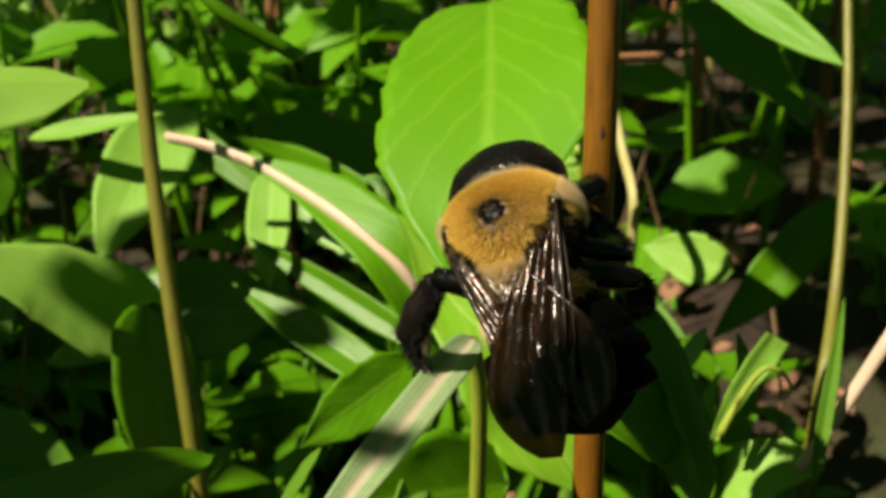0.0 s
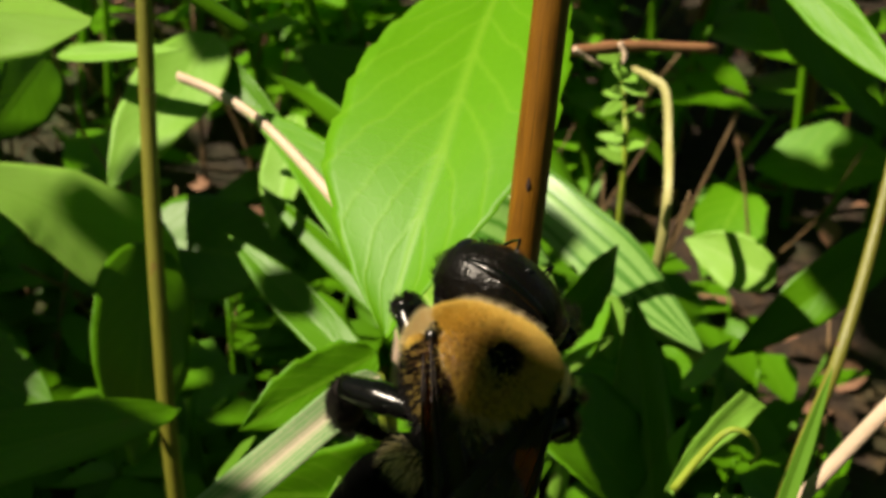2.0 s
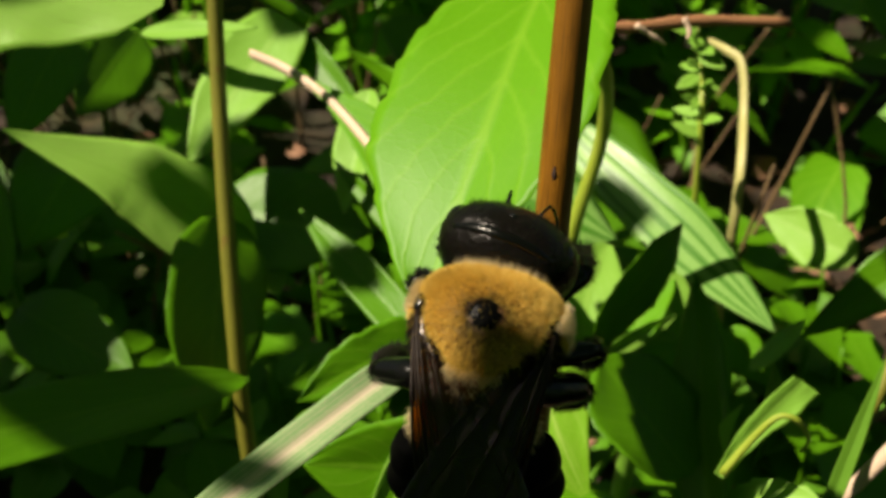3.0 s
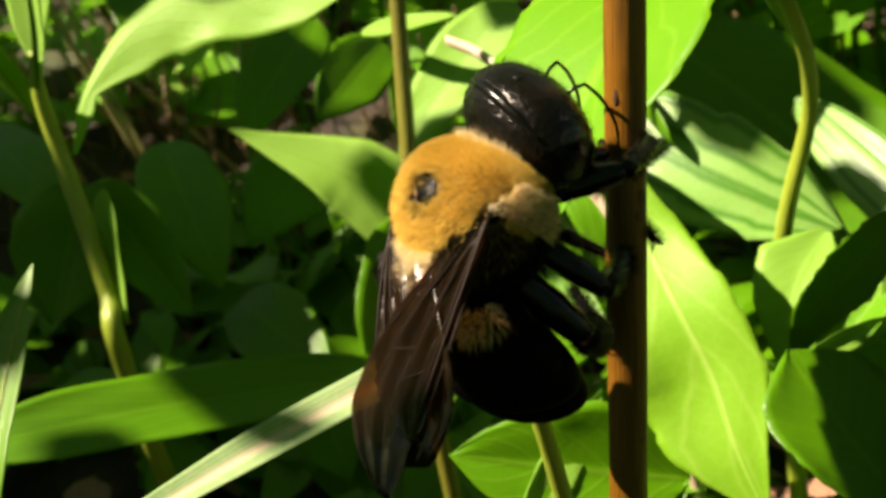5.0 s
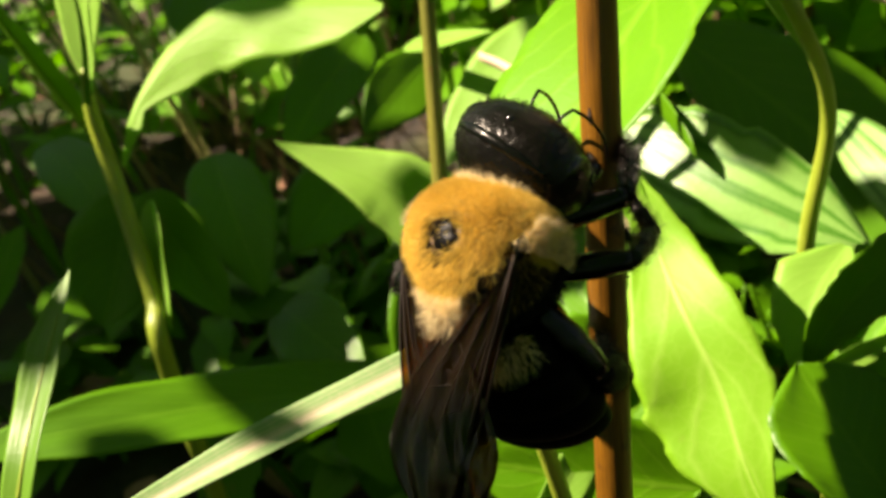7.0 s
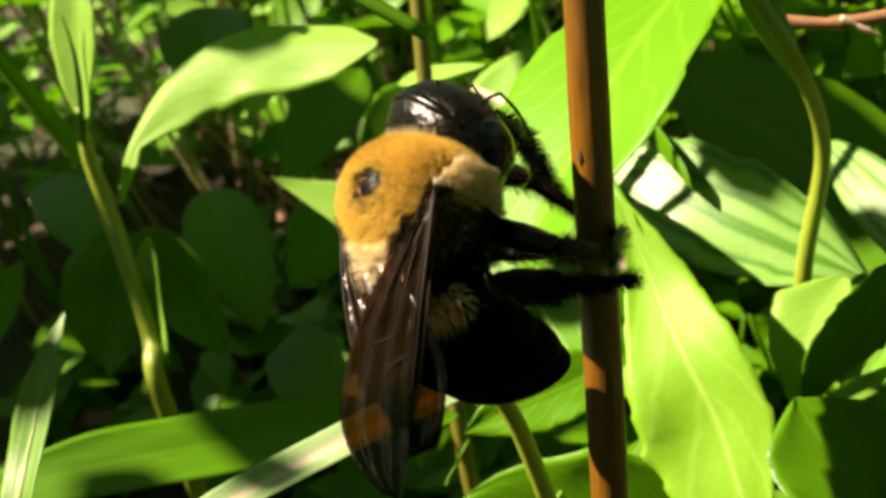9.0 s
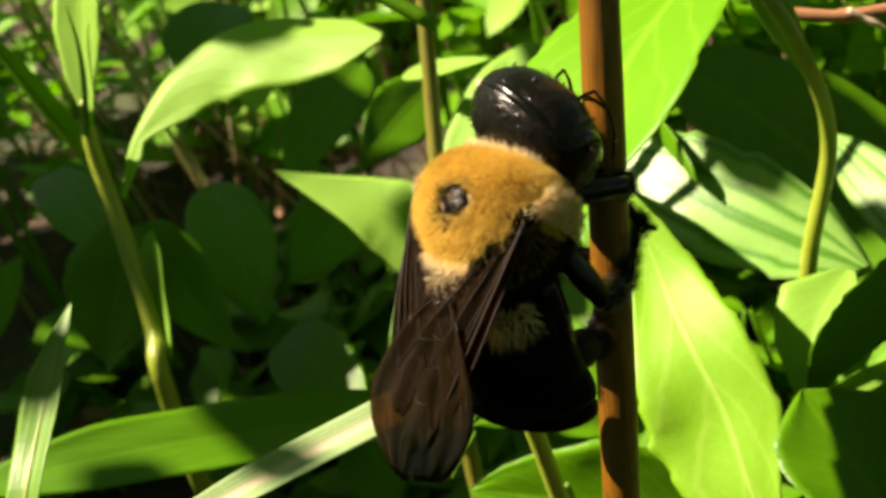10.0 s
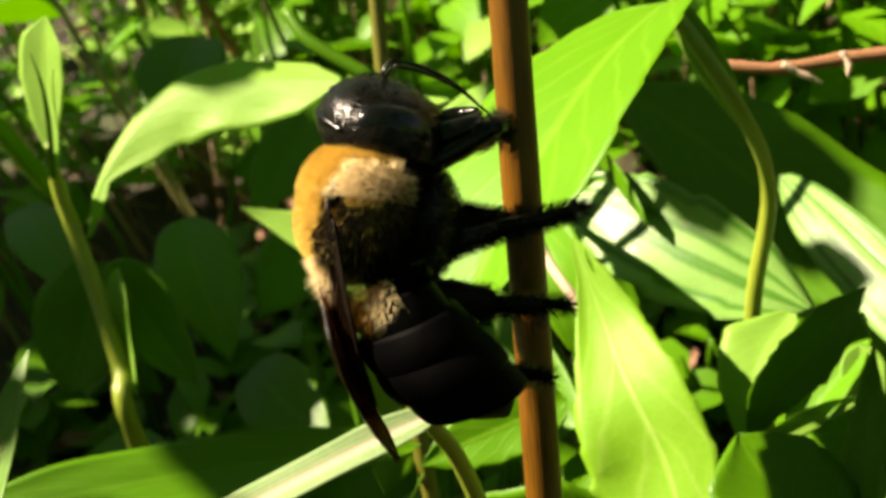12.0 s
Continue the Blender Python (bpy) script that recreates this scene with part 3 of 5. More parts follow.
stalk(near_blade, [(-29.6, 43, 60), *NEAR_BLADE[:5]], [0.2, 0.18, 0.16, 0.14, 0.10, 0.06], STEM_LIGHT, name='midrib', label='pale midrib')

white_leaf_weed = thing("glossy_leaf_weed", mm(22, 112, 0), "weed with long leaves that shine white in the sun", "plant")
stalk(white_leaf_weed, [(10, 140, 0), (6, 138, 30), (-0.1, 130.5, 53.3)], [1.2, 1.0, 0.6], STEM_GREEN)
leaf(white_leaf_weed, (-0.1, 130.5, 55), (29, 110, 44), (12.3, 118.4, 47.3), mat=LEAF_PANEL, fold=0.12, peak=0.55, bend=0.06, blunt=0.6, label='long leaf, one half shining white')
leaf(white_leaf_weed, (36.9, 122.7, 45.9), (26.1, 127.9, 46.7), (32.8, 127.5, 49), mat=LEAF_SUNLIT, fold=0.2, peak=0.45, sharp=0.5, teeth=3, tooth=0.15)
leaf(white_leaf_weed, (13.6, 96.6, 49.5), (17.4, 106.3, 54.1), (17.7, 100.5, 51.9), mat=LEAF_BROAD, fold=0.3)
leaf(white_leaf_weed, (23.6, 93.1, 46.6), (21.7, 102.2, 53.4), (24.3, 97.6, 50.5), mat=LEAF_BROAD, fold=0.3)
leaf(white_leaf_weed, (48.2, 119.1, 58.3), (31.4, 108.9, 44.9), (35.1, 113.9, 51.2), mat=LEAF, fold=0.2)
leaf(white_leaf_weed, (24.6, 78.8, 46.5), (19.9, 100.4, 58), (24.6, 89.8, 55.5), mat=LEAF, fold=0.2)
leaf(white_leaf_weed, (27.3, 127.4, 84.7), (41.6, 110.1, 78.2), (33.1, 118.2, 79.8), mat=LEAF_BROAD, fold=0.15, peak=0.5, label='long pale striped leaf')
leaf(white_leaf_weed, (31.5, 140.8, 75.3), (45.3, 127.7, 64.3), (41.7, 136.5, 71), mat=LEAF, fold=0.2)

for base, tip, edge, mat in (((17, 104.9, 54.3), (18.8, 100.9, 48.6), (19.7, 103.8, 51.5), LEAF_SUNLIT), ((23.3, 96.2, 43.8), (20.6, 105.8, 50.1), (19.8, 99.5, 46.4), LEAF_BROAD),
                             ((12.4, 94.5, 51), (18.5, 101, 52.1), (15.7, 98.7, 52.6), LEAF_SUNLIT), ((23.6, 108.4, 44.9), (29, 104.8, 41), (27.7, 108, 44), LEAF_BROAD),
                             ((26.6, 103.4, 44), (32.2, 113.8, 43.4), (29.1, 110.2, 44.1), LEAF_SUNLIT)):
    leaf(white_leaf_weed, base, tip, edge, mat=mat, fold=0.3, peak=0.4)

curled_weed = thing("curled_leaf_weed", mm(30, 80, 0), "young plant with cupped leaves and a curled tip", "plant")
stalk(curled_weed, [(30, 76, 0), (30, 77, 20), (29, 79, 45)], [1.0, 0.8, 0.5], STEM_GREEN)
stalk(curled_weed, [(24.6, 78.5, 55.5), (26.4, 79.7, 58.9), (28, 80.2, 61.4), (29.6, 80.3, 61.3), (30.6, 79.6, 60.1), (30.1, 79, 59.2)], [0.4, 0.32, 0.26, 0.22, 0.18, 0.12], STEM_LIGHT, name='tendril', label='curled light green tip')
loft_leaf(curled_weed, CUP, [(0, 0.4), (0.35, 0.9), (0.75, 1.2), (1, 1.0)], [(0, 0.4), (0.35, 0.9), (0.75, 1.5), (1, 1.6)], (0.1, -0.8, 0.5), LEAF_SUNLIT, lift=(20, 8), ripple=0.2, label="cupped leaf, its end cut short")
loft_leaf(curled_weed, CUP_DARK, [(0, 0.3), (0.4, 1.1), (0.8, 1.0), (1, 0.1)], [(0, 0.3), (0.4, 0.9), (0.8, 0.9), (1, 0.1)], (0.6, -0.7, 0.1), LEAF, lift=(10, 30))
loft_leaf(curled_weed, CUP_SLIVER, [(0, 0.1), (0.5, 0.6), (1, 0.1)], [(0, 0.1), (0.5, 0.6), (1, 0.1)], (-0.2, -0.8, 0.5), LEAF_SUNLIT)
loft_leaf(curled_weed, TOOTHED, [(0, 0.4), (0.25, 2.6), (0.6, 2.8), (0.85, 1.8), (1, 0.1)], [(0, 0.4), (0.25, 3.4), (0.6, 4.2), (0.85, 2.6), (1, 0.1)], (-0.2, -0.45, 0.85), LEAF_SUNLIT, lift=(8, 8), teeth=8, tooth=0.16, ripple=0.2, label="bright toothed leaf")

right_stem = thing("olive_stemmed_weed", mm(34, 78, 0), "thin olive weed stem among grass", "plant")
stalk(right_stem, [(33.8, 79.1, 0), (33.9, 80.7, 51.8), (37.8, 91.9, 63.2), (40.3, 103.8, 75.7), (41.4, 113.8, 87.1), (42.4, 130.1, 109.3)], [0.7, 0.65, 0.6, 0.55, 0.5, 0.4], STEM_OLIVE)
leaf(right_stem, (32.3, 74.6, 53.1), (35, 82.8, 67.4), (34.3, 78.5, 60), mat=BLADE_THIN, fold=0.3)

pale_stalk = thing("dry_stalk", mm(36, 76, 0), "pale dry grass stalk lying aslant", "stalk")
stalk(pale_stalk, [(32.3, 78.4, 51.7), (35, 79.1, 57), (39.4, 80.3, 67), (44.7, 81.8, 77.6)], [0.55, 0.6, 0.65, 0.6], STALK_PALE, squash=0.7)

hook_stalk = thing("hooked_stalk", mm(22, 132, 0), "pale green stalk hooked over at its top", "stalk")
stalk(hook_stalk, [(23, 128, 0), (23, 128, 25), (22.7, 117.4, 55), (21.9, 125.3, 61.8), (20.9, 128.8, 65.6), (19.2, 130.3, 66.3), (16.9, 132.5, 66.2)], [0.8, 0.75, 0.7, 0.68, 0.66, 0.6, 0.35], STALK_GREENISH, squash=0.6)

seed_weed = thing("seedling_weed", mm(18, 131, 0), "slender weed topped by a tuft of tiny pale leaves", "plant")
stalk(seed_weed, [(19, 128, 0), (18.6, 128, 30), (17.5, 128.5, 56), (16.3, 134, 62), (15.2, 136.5, 66)], [0.5, 0.45, 0.35, 0.25, 0.15], STEM_LIGHT)
tuft = random.Random(61)
for k in range(22):
    at = Vector((17.6, 128.3, 56)).lerp(Vector((15.2, 136.5, 66.5)), k / 21)
    way = any_way(tuft, 0.9)
    out = at + way * tuft.uniform(2.4, 4.2)
    leaf(seed_weed, at, out, at.lerp(out, 0.5) + way.cross(Vector((0.2, -0.5, 0.8))).normalized() * tuft.uniform(0.6, 1.1), mat=LEAF_SUNLIT, fold=0.2, nx=4, ny=8)

low_weed = thing("low_leafy_weed", mm(-4, 96, 0), "low weed with toothed leaves below the bee", "plant")
stalk(low_weed, [(-4, 98, 0), (-5, 97, 20), (-6, 96, 36)], [1.0, 0.9, 0.6], STEM_GREEN)
leaf(low_weed, (-2.9, 88.1, 56.6), (-12.8, 77.8, 54.8), (-9.6, 84.3, 58.1), mat=LEAF_BROAD, fold=0.2, teeth=6, tooth=0.1)
leaf(low_weed, (6.3, 82.2, 46.3), (-11, 73.6, 51.4), (-3.3, 80.9, 54.2), mat=LEAF_BROAD, fold=0.2, teeth=6)
leaf(low_weed, (-3.6, 89.7, 51.4), (-22.9, 103.8, 55.9), (-14.2, 95, 52.5), mat=LEAF, fold=0.3)
leaf(low_weed, (-1.4, 96.9, 51.8), (-22.5, 113.3, 56.2), (-11.5, 105.9, 55.4), mat=LEAF, fold=0.3)
leaf(low_weed, (-5.3, 110.2, 60.8), (-25.6, 128.3, 62.2), (-14.6, 117.8, 64.1), mat=LEAF, fold=0.3)
leaf(low_weed, (-20.6, 121.7, 60.8), (-19.6, 108.6, 52.2), (-17.2, 113.3, 56.2), mat=LEAF_SUNLIT, fold=0.3)
leaf(low_weed, (-14.3, 75.3, 50.5), (-10.7, 76.3, 56.1), (-12, 74.8, 53.6), mat=BLADE_THIN)

twig = thing("fallen_twig", mm(10.2, 110.6, 0), "fallen orange brown twig caught among leaves", "twig")
stalk(twig, [(5.5, 110, 78.5), (9.8, 111.7, 77.5), (16.5, 116.1, 76.8), (24.8, 120.1, 75.6)], [0.5, 0.62, 0.6, 0.5], TWIG, knobs=0.3)
stalk(twig, [(11, 109.3, 79.1), (12.2, 109.7, 78.1), (13.8, 110.3, 76.9)], [0.3, 0.35, 0.12], STALK_PALE, name='side_twig', label='pale dry side twig', knobs=0.4)
stalk(twig, [(15.1, 111.7, 79.1), (15.7, 111.4, 78.1), (15.7, 110.9, 77.3)], [0.25, 0.3, 0.1], STALK_PALE, name='side_twig', knobs=0.4)

# ---- loose and uncountable growth ----


def small_leaf(bm, uv, base, way, side, length, half, droop, twist=0.0):
    """A cheap folded leaf of twelve triangles."""
    up = side.cross(way).normalized()
    rows = []
    for v, w in ((0.0, 0.06), (0.25, 0.8), (0.55, 1.0), (0.82, 0.55), (1.0, 0.02)):
        c = base + way * length * v - Vector((0, 0, 1)) * droop * length * v * v
        s = (side * math.cos(twist * v) + up * math.sin(twist * v))
        rows.append([(bm.verts.new(c - s * half * w + up * half * w * 0.25), (0, v)), (bm.verts.new(c), (0.5, v)), (bm.verts.new(c + s * half * w + up * half * w * 0.25), (1, v))])
    for a, b in zip(rows, rows[1:]):
        for i in (0, 1):
            four = (a[i], a[i + 1], b[i + 1], b[i])
            face = bm.faces.new([f[0] for f in four])
            for loop, f in zip(face.loops, four):
                loop[uv].uv = f[1]


def clear_of_view(x, y, near):
    """Whether a place lies well behind the plants that stand near the bee."""
    return math.hypot(x, y) > near and math.hypot(x - 0.042, y - 0.025) > near


# sunlit gaps left between the added shade leaves overhead: place and radius in millimetres
SUNNY = [(3, 92, 86, 15), (4, 76, 83, 14), (7, 59, 88, 18), (11, 76, 105, 9), (6, 87, 57, 15), (-1, 106, 58, 15), (6, 110, 50, 10), (-62, 110, 72, 15), (-78, 96, 70, 11),
         (-54, 79, 90, 11), (-50, 106, 55, 9), (-34, 110, 63, 8), (-41, 66, 57, 8), (18, 113, 52, 8), (31, 118, 50, 10), (27, 82, 60, 10), (-7, 81, 54, 10),
         (-20, 102, 70, 8), (-10, 97, 66, 8), (-7, 54, 71, 9), (22, 124, 62, 7), (7, 99, 53, 7), (-2, 144, 47, 9), (-34, 52, 66, 7), (24, 101, 50, 7), (27, 108, 66, 6), (-55, 93, 74, 12), (-48, 105, 56, 12), (-2, 57, 75, 10), (-47, 96, 76, 14), (-56, 101, 77, 13), (20, 117, 48, 9), (40, 110, 85, 9), (28, 110, 53, 6), (16, 98, 47, 6), (9, 99, 55, 7), (-47, 105, 57, 12), (-52, 103, 60, 12), (-59, 86, 87, 15), (-175, 195, 25, 24), (-33, 51, 67, 6), (1, 64, 74, 8), (27, 73, 56, 8), (8, 108, 66, 6), (-38, 66, 57, 8), (17, 101, 53, 5), (5, 133, 52, 9), (-9, 95, 66, 8), (45, 180, 5, 12), (29, 80, 50, 8), (33, 135, 8, 12)]
# unseen leaves added overhead to shade a place below: place and half width in millimetres
SHADED = [(13.3, 96.3, 55, 3.2), (16, 101.5, 58.5, 3.2), (-6, 138, 49, 9), (8, 119, 50.5, 4.5), (-36, 107.5, 49, 3), (14.7, 83, 53.5, 3.5), (-40, 58.5, 59, 3), (-35.5, 58.5, 72.5, 2.6), (38, 122, 51, 6), (-45, 100, 15, 14), (-28, 98, 15, 8), (-62, 95, 15, 13), (-31, 77, 52, 6), (-3.5, 53.5, 75.4, 1.8), (14, 98.5, 57, 3.6), (12.6, 94.8, 54, 2.4), (18, 83, 52, 4), (-57, 84, 58, 6), (18, 87, 52, 5), (24, 90, 50, 6), (-36, 57, 72, 3), (36, 134, 70, 6), (-16, 141, 53, 10), (-8, 133, 54, 7), (5.5, 42.5, 85, 4.5), (9, 45.3, 85, 4.5), (0.5, 46.8, 85, 4), (4.3, 47.6, 85, 4.2), (8, 48.4, 85, 4.2), (12.6, 49.5, 85, 5), (16.3, 51.8, 85, 5), (21, 54, 85, 5), (-26.6, 113.7, 48.2, 5), (-14.4, 97.8, 54.1, 3), (14.7, 83.5, 54, 3.5), (38, 113, 55, 8), (42, 114, 60, 7), (-61, 76.5, 56.3, 6), (-39, 60, 58.5, 1.8), (-31, 73, 53.5, 5), (-58, 92, 53, 8), (-60, 113, 61, 9), (-57, 106, 50, 7)]


# unseen thin stalks added to cast shadows across leaves: three places on each shadow, in millimetres
STALK_SHADOWS = [[(-45.7, 105.7, 80.3), (-43.4, 105.5, 77.5), (-40.6, 105.6, 74.7)], [(-9.2, 109.2, 53.2), (-4.5, 113.5, 56.1), (0.0, 118.8, 58.1)], [(12.4, 99.8, 51.4), (15.1, 98.8, 49.0), (20.4, 99.5, 45.3)]]


def overhead_shade_casters():
    """Unseen leaves and stalks added overhead to cast shade, with gaps for the sun."""
    bm = bmesh.new()
    uv = bm.loops.layers.uv.verify()
    spots = []
    for x, y, z, r in SUNNY:
        k = (100 - z) / SUN_WAY.z
        spots.append((x + SUN_WAY.x * k, y + SUN_WAY.y * k, r))
    tops = []
    for i in range(-26, 27):
        for j in range(-30, 34):
            rng = random.Random(i * 997 + j * 31 + 5)
            a, b = i * 11 + rng.uniform(-5, 5), 60 + j * 11 + rng.uniform(-5, 5)
            size = rng.uniform(16, 30)
            if rng.random() < (0.03 if b < 150 else 0.85 if a < -60 else 0.45) or any(math.hypot(a - x, (b - y) * 0.8) < r + size * 0.45 for x, y, r in spots):
                continue
            k = rng.uniform(80, 150) / SUN_WAY.z
            at = Vector((a + SUN_WAY.x * k, b + SUN_WAY.y * k, 100 + SUN_WAY.z * k)) * MM
            way = any_way(rng, 0.3)
            side = way.cross((SUN_WAY + Vector((rng.uniform(-0.5, 0.5), rng.uniform(-0.5, 0.5), 0))).normalized()).normalized()
            small_leaf(bm, uv, at - way * size * 0.5 * MM, way, side, size * MM, size * 0.36 * MM, 0.1)
            tops.append(at)
    rng = random.Random(6)
    for x, y, z, r in SHADED:
        q = (100 - z) / SUN_WAY.z
        if any(math.hypot(x + SUN_WAY.x * q - a, (y + SUN_WAY.y * q - b) * 0.8) < c + r * 0.6 for a, b, c in spots[:2]):
            continue
        k = rng.uniform(160, 200) / SUN_WAY.z - 40
        at = Vector((x + SUN_WAY.x * k, y + SUN_WAY.y * k, z + SUN_WAY.z * k)) * MM
        way = any_way(rng, 0.3)
        way = (way - SUN_WAY * way.dot(SUN_WAY)).normalized()
        small_leaf(bm, uv, at - way * r * 1.25 * MM, way, way.cross(SUN_WAY), r * 2.5 * MM, r * MM, 0.05)
    for ends in STALK_SHADOWS:
        tube([(Vector(p) + SUN_WAY * 55) * MM for p in ends], [0.0006] * 3, sides=6, steps=4, bm=bm)
    for _ in range(26):
        top = rng.choice(tops)
        if math.hypot(top.x - 0.02, top.y - 0.02) < 0.05 or (abs(top.x) < 0.12 and 0.02 < top.y < 0.4):
            continue
        foot = Vector((top.x + rng.uniform(-0.02, 0.02), top.y + rng.uniform(-0.02, 0.02), -0.01))
        tube([foot, foot.lerp(top, 0.5) + Vector((0.005, 0, 0)), top], [0.0014, 0.001, 0.0006], sides=6, steps=4, bm=bm)
    return bm


def sky_blocking_ring(bm, rng):
    """Taller weeds standing all round, out of view, added to block sky light."""
    uv = bm.loops.layers.uv.verify()
    for _ in range(240):
        a, r = rng.uniform(0, 6.28319), rng.uniform(0.42, 0.75)
        if math.cos(a) < -0.3:
            r += 0.32
        foot = Vector((r * math.cos(a), 0.1 + r * math.sin(a), -0.01))
        if foot.y > 0.2:
            r = rng.uniform(0.75, 1.05)
            foot = Vector((r * math.cos(a), 0.1 + r * math.sin(a), -0.03))
        top = foot + Vector((rng.uniform(-0.05, 0.05), rng.uniform(-0.05, 0.05), rng.uniform(0.25, 0.5)))
        tube([foot, foot.lerp(top, 0.5), top], [0.0016, 0.0012, 0.0006], sides=5, steps=3, bm=bm)
        for _ in range(12):
            way = any_way(rng)
            at = foot.lerp(top, rng.uniform(0.1, 1.0))
            side = way.cross(Vector((rng.uniform(-0.5, 0.5), rng.uniform(-0.5, 0.5), 1)).normalized()).normalized()
            size = rng.uniform(0.03, 0.07)
            small_leaf(bm, uv, at, way, side, size, size * rng.uniform(0.2, 0.36), rng.uniform(0.1, 0.5))
    return bm


tagged(part("tall_weeds", sky_blocking_ring(bmesh.new(), random.Random(14)), LEAF), "unseen tall weeds added all around to cut the sky light", "weeds", kind="stuff")
tagged(part("overhanging_weeds", overhead_shade_casters(), LEAF), "unseen leaves and stalks added overhead to shade the spot", "weeds", kind="stuff")


def far_growth():
    rng = random.Random(8)
    bm = bmesh.new()
    uv = bm.loops.layers.uv.verify()
    made = 0
    while made < 2300:
        a, r = rng.uniform(0, 6.28319), 0.155 + 0.75 * rng.random() ** 1.8
        x, y = r * math.cos(a), 0.05 + r * math.sin(a)
        if not clear_of_view(x, y, 0.155):
            continue
        made += 1
        if -0.2 < x < -0.04 and y < 0.21 and rng.random() < 0.85:
            continue
        if x > 0.02 and 0.12 < y < 0.5 and rng.random() < 0.68:
            continue
        tall = rng.uniform(0.02, 0.10) * (1 + r)
        foot = Vector((x, y, -0.008))
        top = foot + Vector((rng.uniform(-0.02, 0.02), rng.uniform(-0.02, 0.02), tall))
        tube([foot, foot.lerp(top, 0.5) + Vector((rng.uniform(-0.004, 0.004), 0, 0)), top], [0.0009, 0.0007, 0.0004], sides=5, steps=3, bm=bm)
        for _ in range(rng.randint(2, 6)):
            way = any_way(rng)
            at = foot.lerp(top, rng.uniform(0.3, 1.0))
            side = way.cross(Vector((rng.uniform(-0.5, 0.5), rng.uniform(-0.5, 0.5), 1)).normalized()).normalized()
            size = rng.uniform(0.008, 0.026)
            small_leaf(bm, uv, at, way, side, size, size * rng.uniform(0.16, 0.36), rng.uniform(0.1, 0.5), rng.uniform(-0.6, 0.6))
    return bm


tagged(part("low_weeds", far_growth(), LEAF_BROAD), "thick low green weeds covering the ground behind", "weeds", kind="stuff")


def ground_cover():
    """Short weeds that hide the soil between the taller plants."""
    rng = random.Random(21)
    bm = bmesh.new()
    uv = bm.loops.layers.uv.verify()
    for _ in range(260):
        x, y = rng.uniform(-0.14, 0.05), rng.uniform(0.085, 0.17)
        if x < -0.05 and rng.random() < 0.35:
            continue
        foot = Vector((x, y, -0.008))
        top = foot + Vector((rng.uniform(-0.006, 0.006), rng.uniform(-0.006, 0.006), rng.uniform(0.012, 0.034)))
        tube([foot, foot.lerp(top, 0.5), top], [0.0006, 0.0005, 0.0003], sides=5, steps=3, bm=bm)
        for _ in range(rng.randint(3, 5)):
            way = any_way(rng)
            side = way.cross(Vector((rng.uniform(-0.5, 0.5), rng.uniform(-0.5, 0.5), 1)).normalized()).normalized()
            size = rng.uniform(0.007, 0.016)
            small_leaf(bm, uv, foot.lerp(top, rng.uniform(0.5, 1.0)), way, side, size, size * rng.uniform(0.2, 0.4), rng.uniform(0.1, 0.5), rng.uniform(-0.6, 0.6))
    return bm


tagged(part("ground_cover", ground_cover(), LEAF), "short shaded weeds between the taller plants", "weeds", kind="stuff")


def pale_patch():
    """Sunlit seedlings in a far clearing."""
    rng = random.Random(46)
    bm = bmesh.new()
    uv = bm.loops.layers.uv.verify()
    for _ in range(420):
        x, y = rng.gauss(-0.21, 0.05), rng.gauss(0.31, 0.045)
        foot = Vector((x, y, -0.008))
        top = foot + Vector((rng.uniform(-0.01, 0.01), rng.uniform(-0.01, 0.01), rng.uniform(0.02, 0.06)))
        tube([foot, foot.lerp(top, 0.5), top], [0.0006, 0.0005, 0.0003], sides=5, steps=3, bm=bm)
        for _ in range(rng.randint(3, 6)):
            way = any_way(rng)
            side = way.cross(Vector((rng.uniform(-0.5, 0.5), rng.uniform(-0.5, 0.5), 1)).normalized()).normalized()
            size = rng.uniform(0.006, 0.016)
            small_leaf(bm, uv, foot.lerp(top, rng.uniform(0.4, 1.0)), way, side, size, size * rng.uniform(0.25, 0.4), rng.uniform(0.1, 0.4), rng.uniform(-0.6, 0.6))
    return bm


tagged(part("seedlings", pale_patch(), LEAF_SUNLIT), "pale sunlit seedlings in a far clearing", "weeds", kind="stuff")


def dead_grass():
    """Thin brown stems of last year standing between the plants."""
    rng = random.Random(52)
    bm = bmesh.new()
    for _ in range(260):
        x, y = rng.uniform(-0.2, 0.07), 0.118 + 0.13 * rng.random() ** 0.8
        if x > -0.02 and rng.random() < 0.75:
            continue
        foot = Vector((x, y, -0.006))
        lean = Vector((rng.gauss(0, 0.009), rng.gauss(0, 0.009), rng.uniform(0.015, 0.052)))
        k = rng.uniform(0.2, 0.55) * 0.001
        tube([foot, foot + lean * 0.5 + Vector((rng.uniform(-0.003, 0.003), 0, 0)), foot + lean], [k, k * 0.9, k * 0.5], sides=5, steps=3, bm=bm)
    return bm


tagged(part("dead_grass", dead_grass(), DRY_GRASS), "thin brown dead grass between the weeds", "grass", kind="stuff")


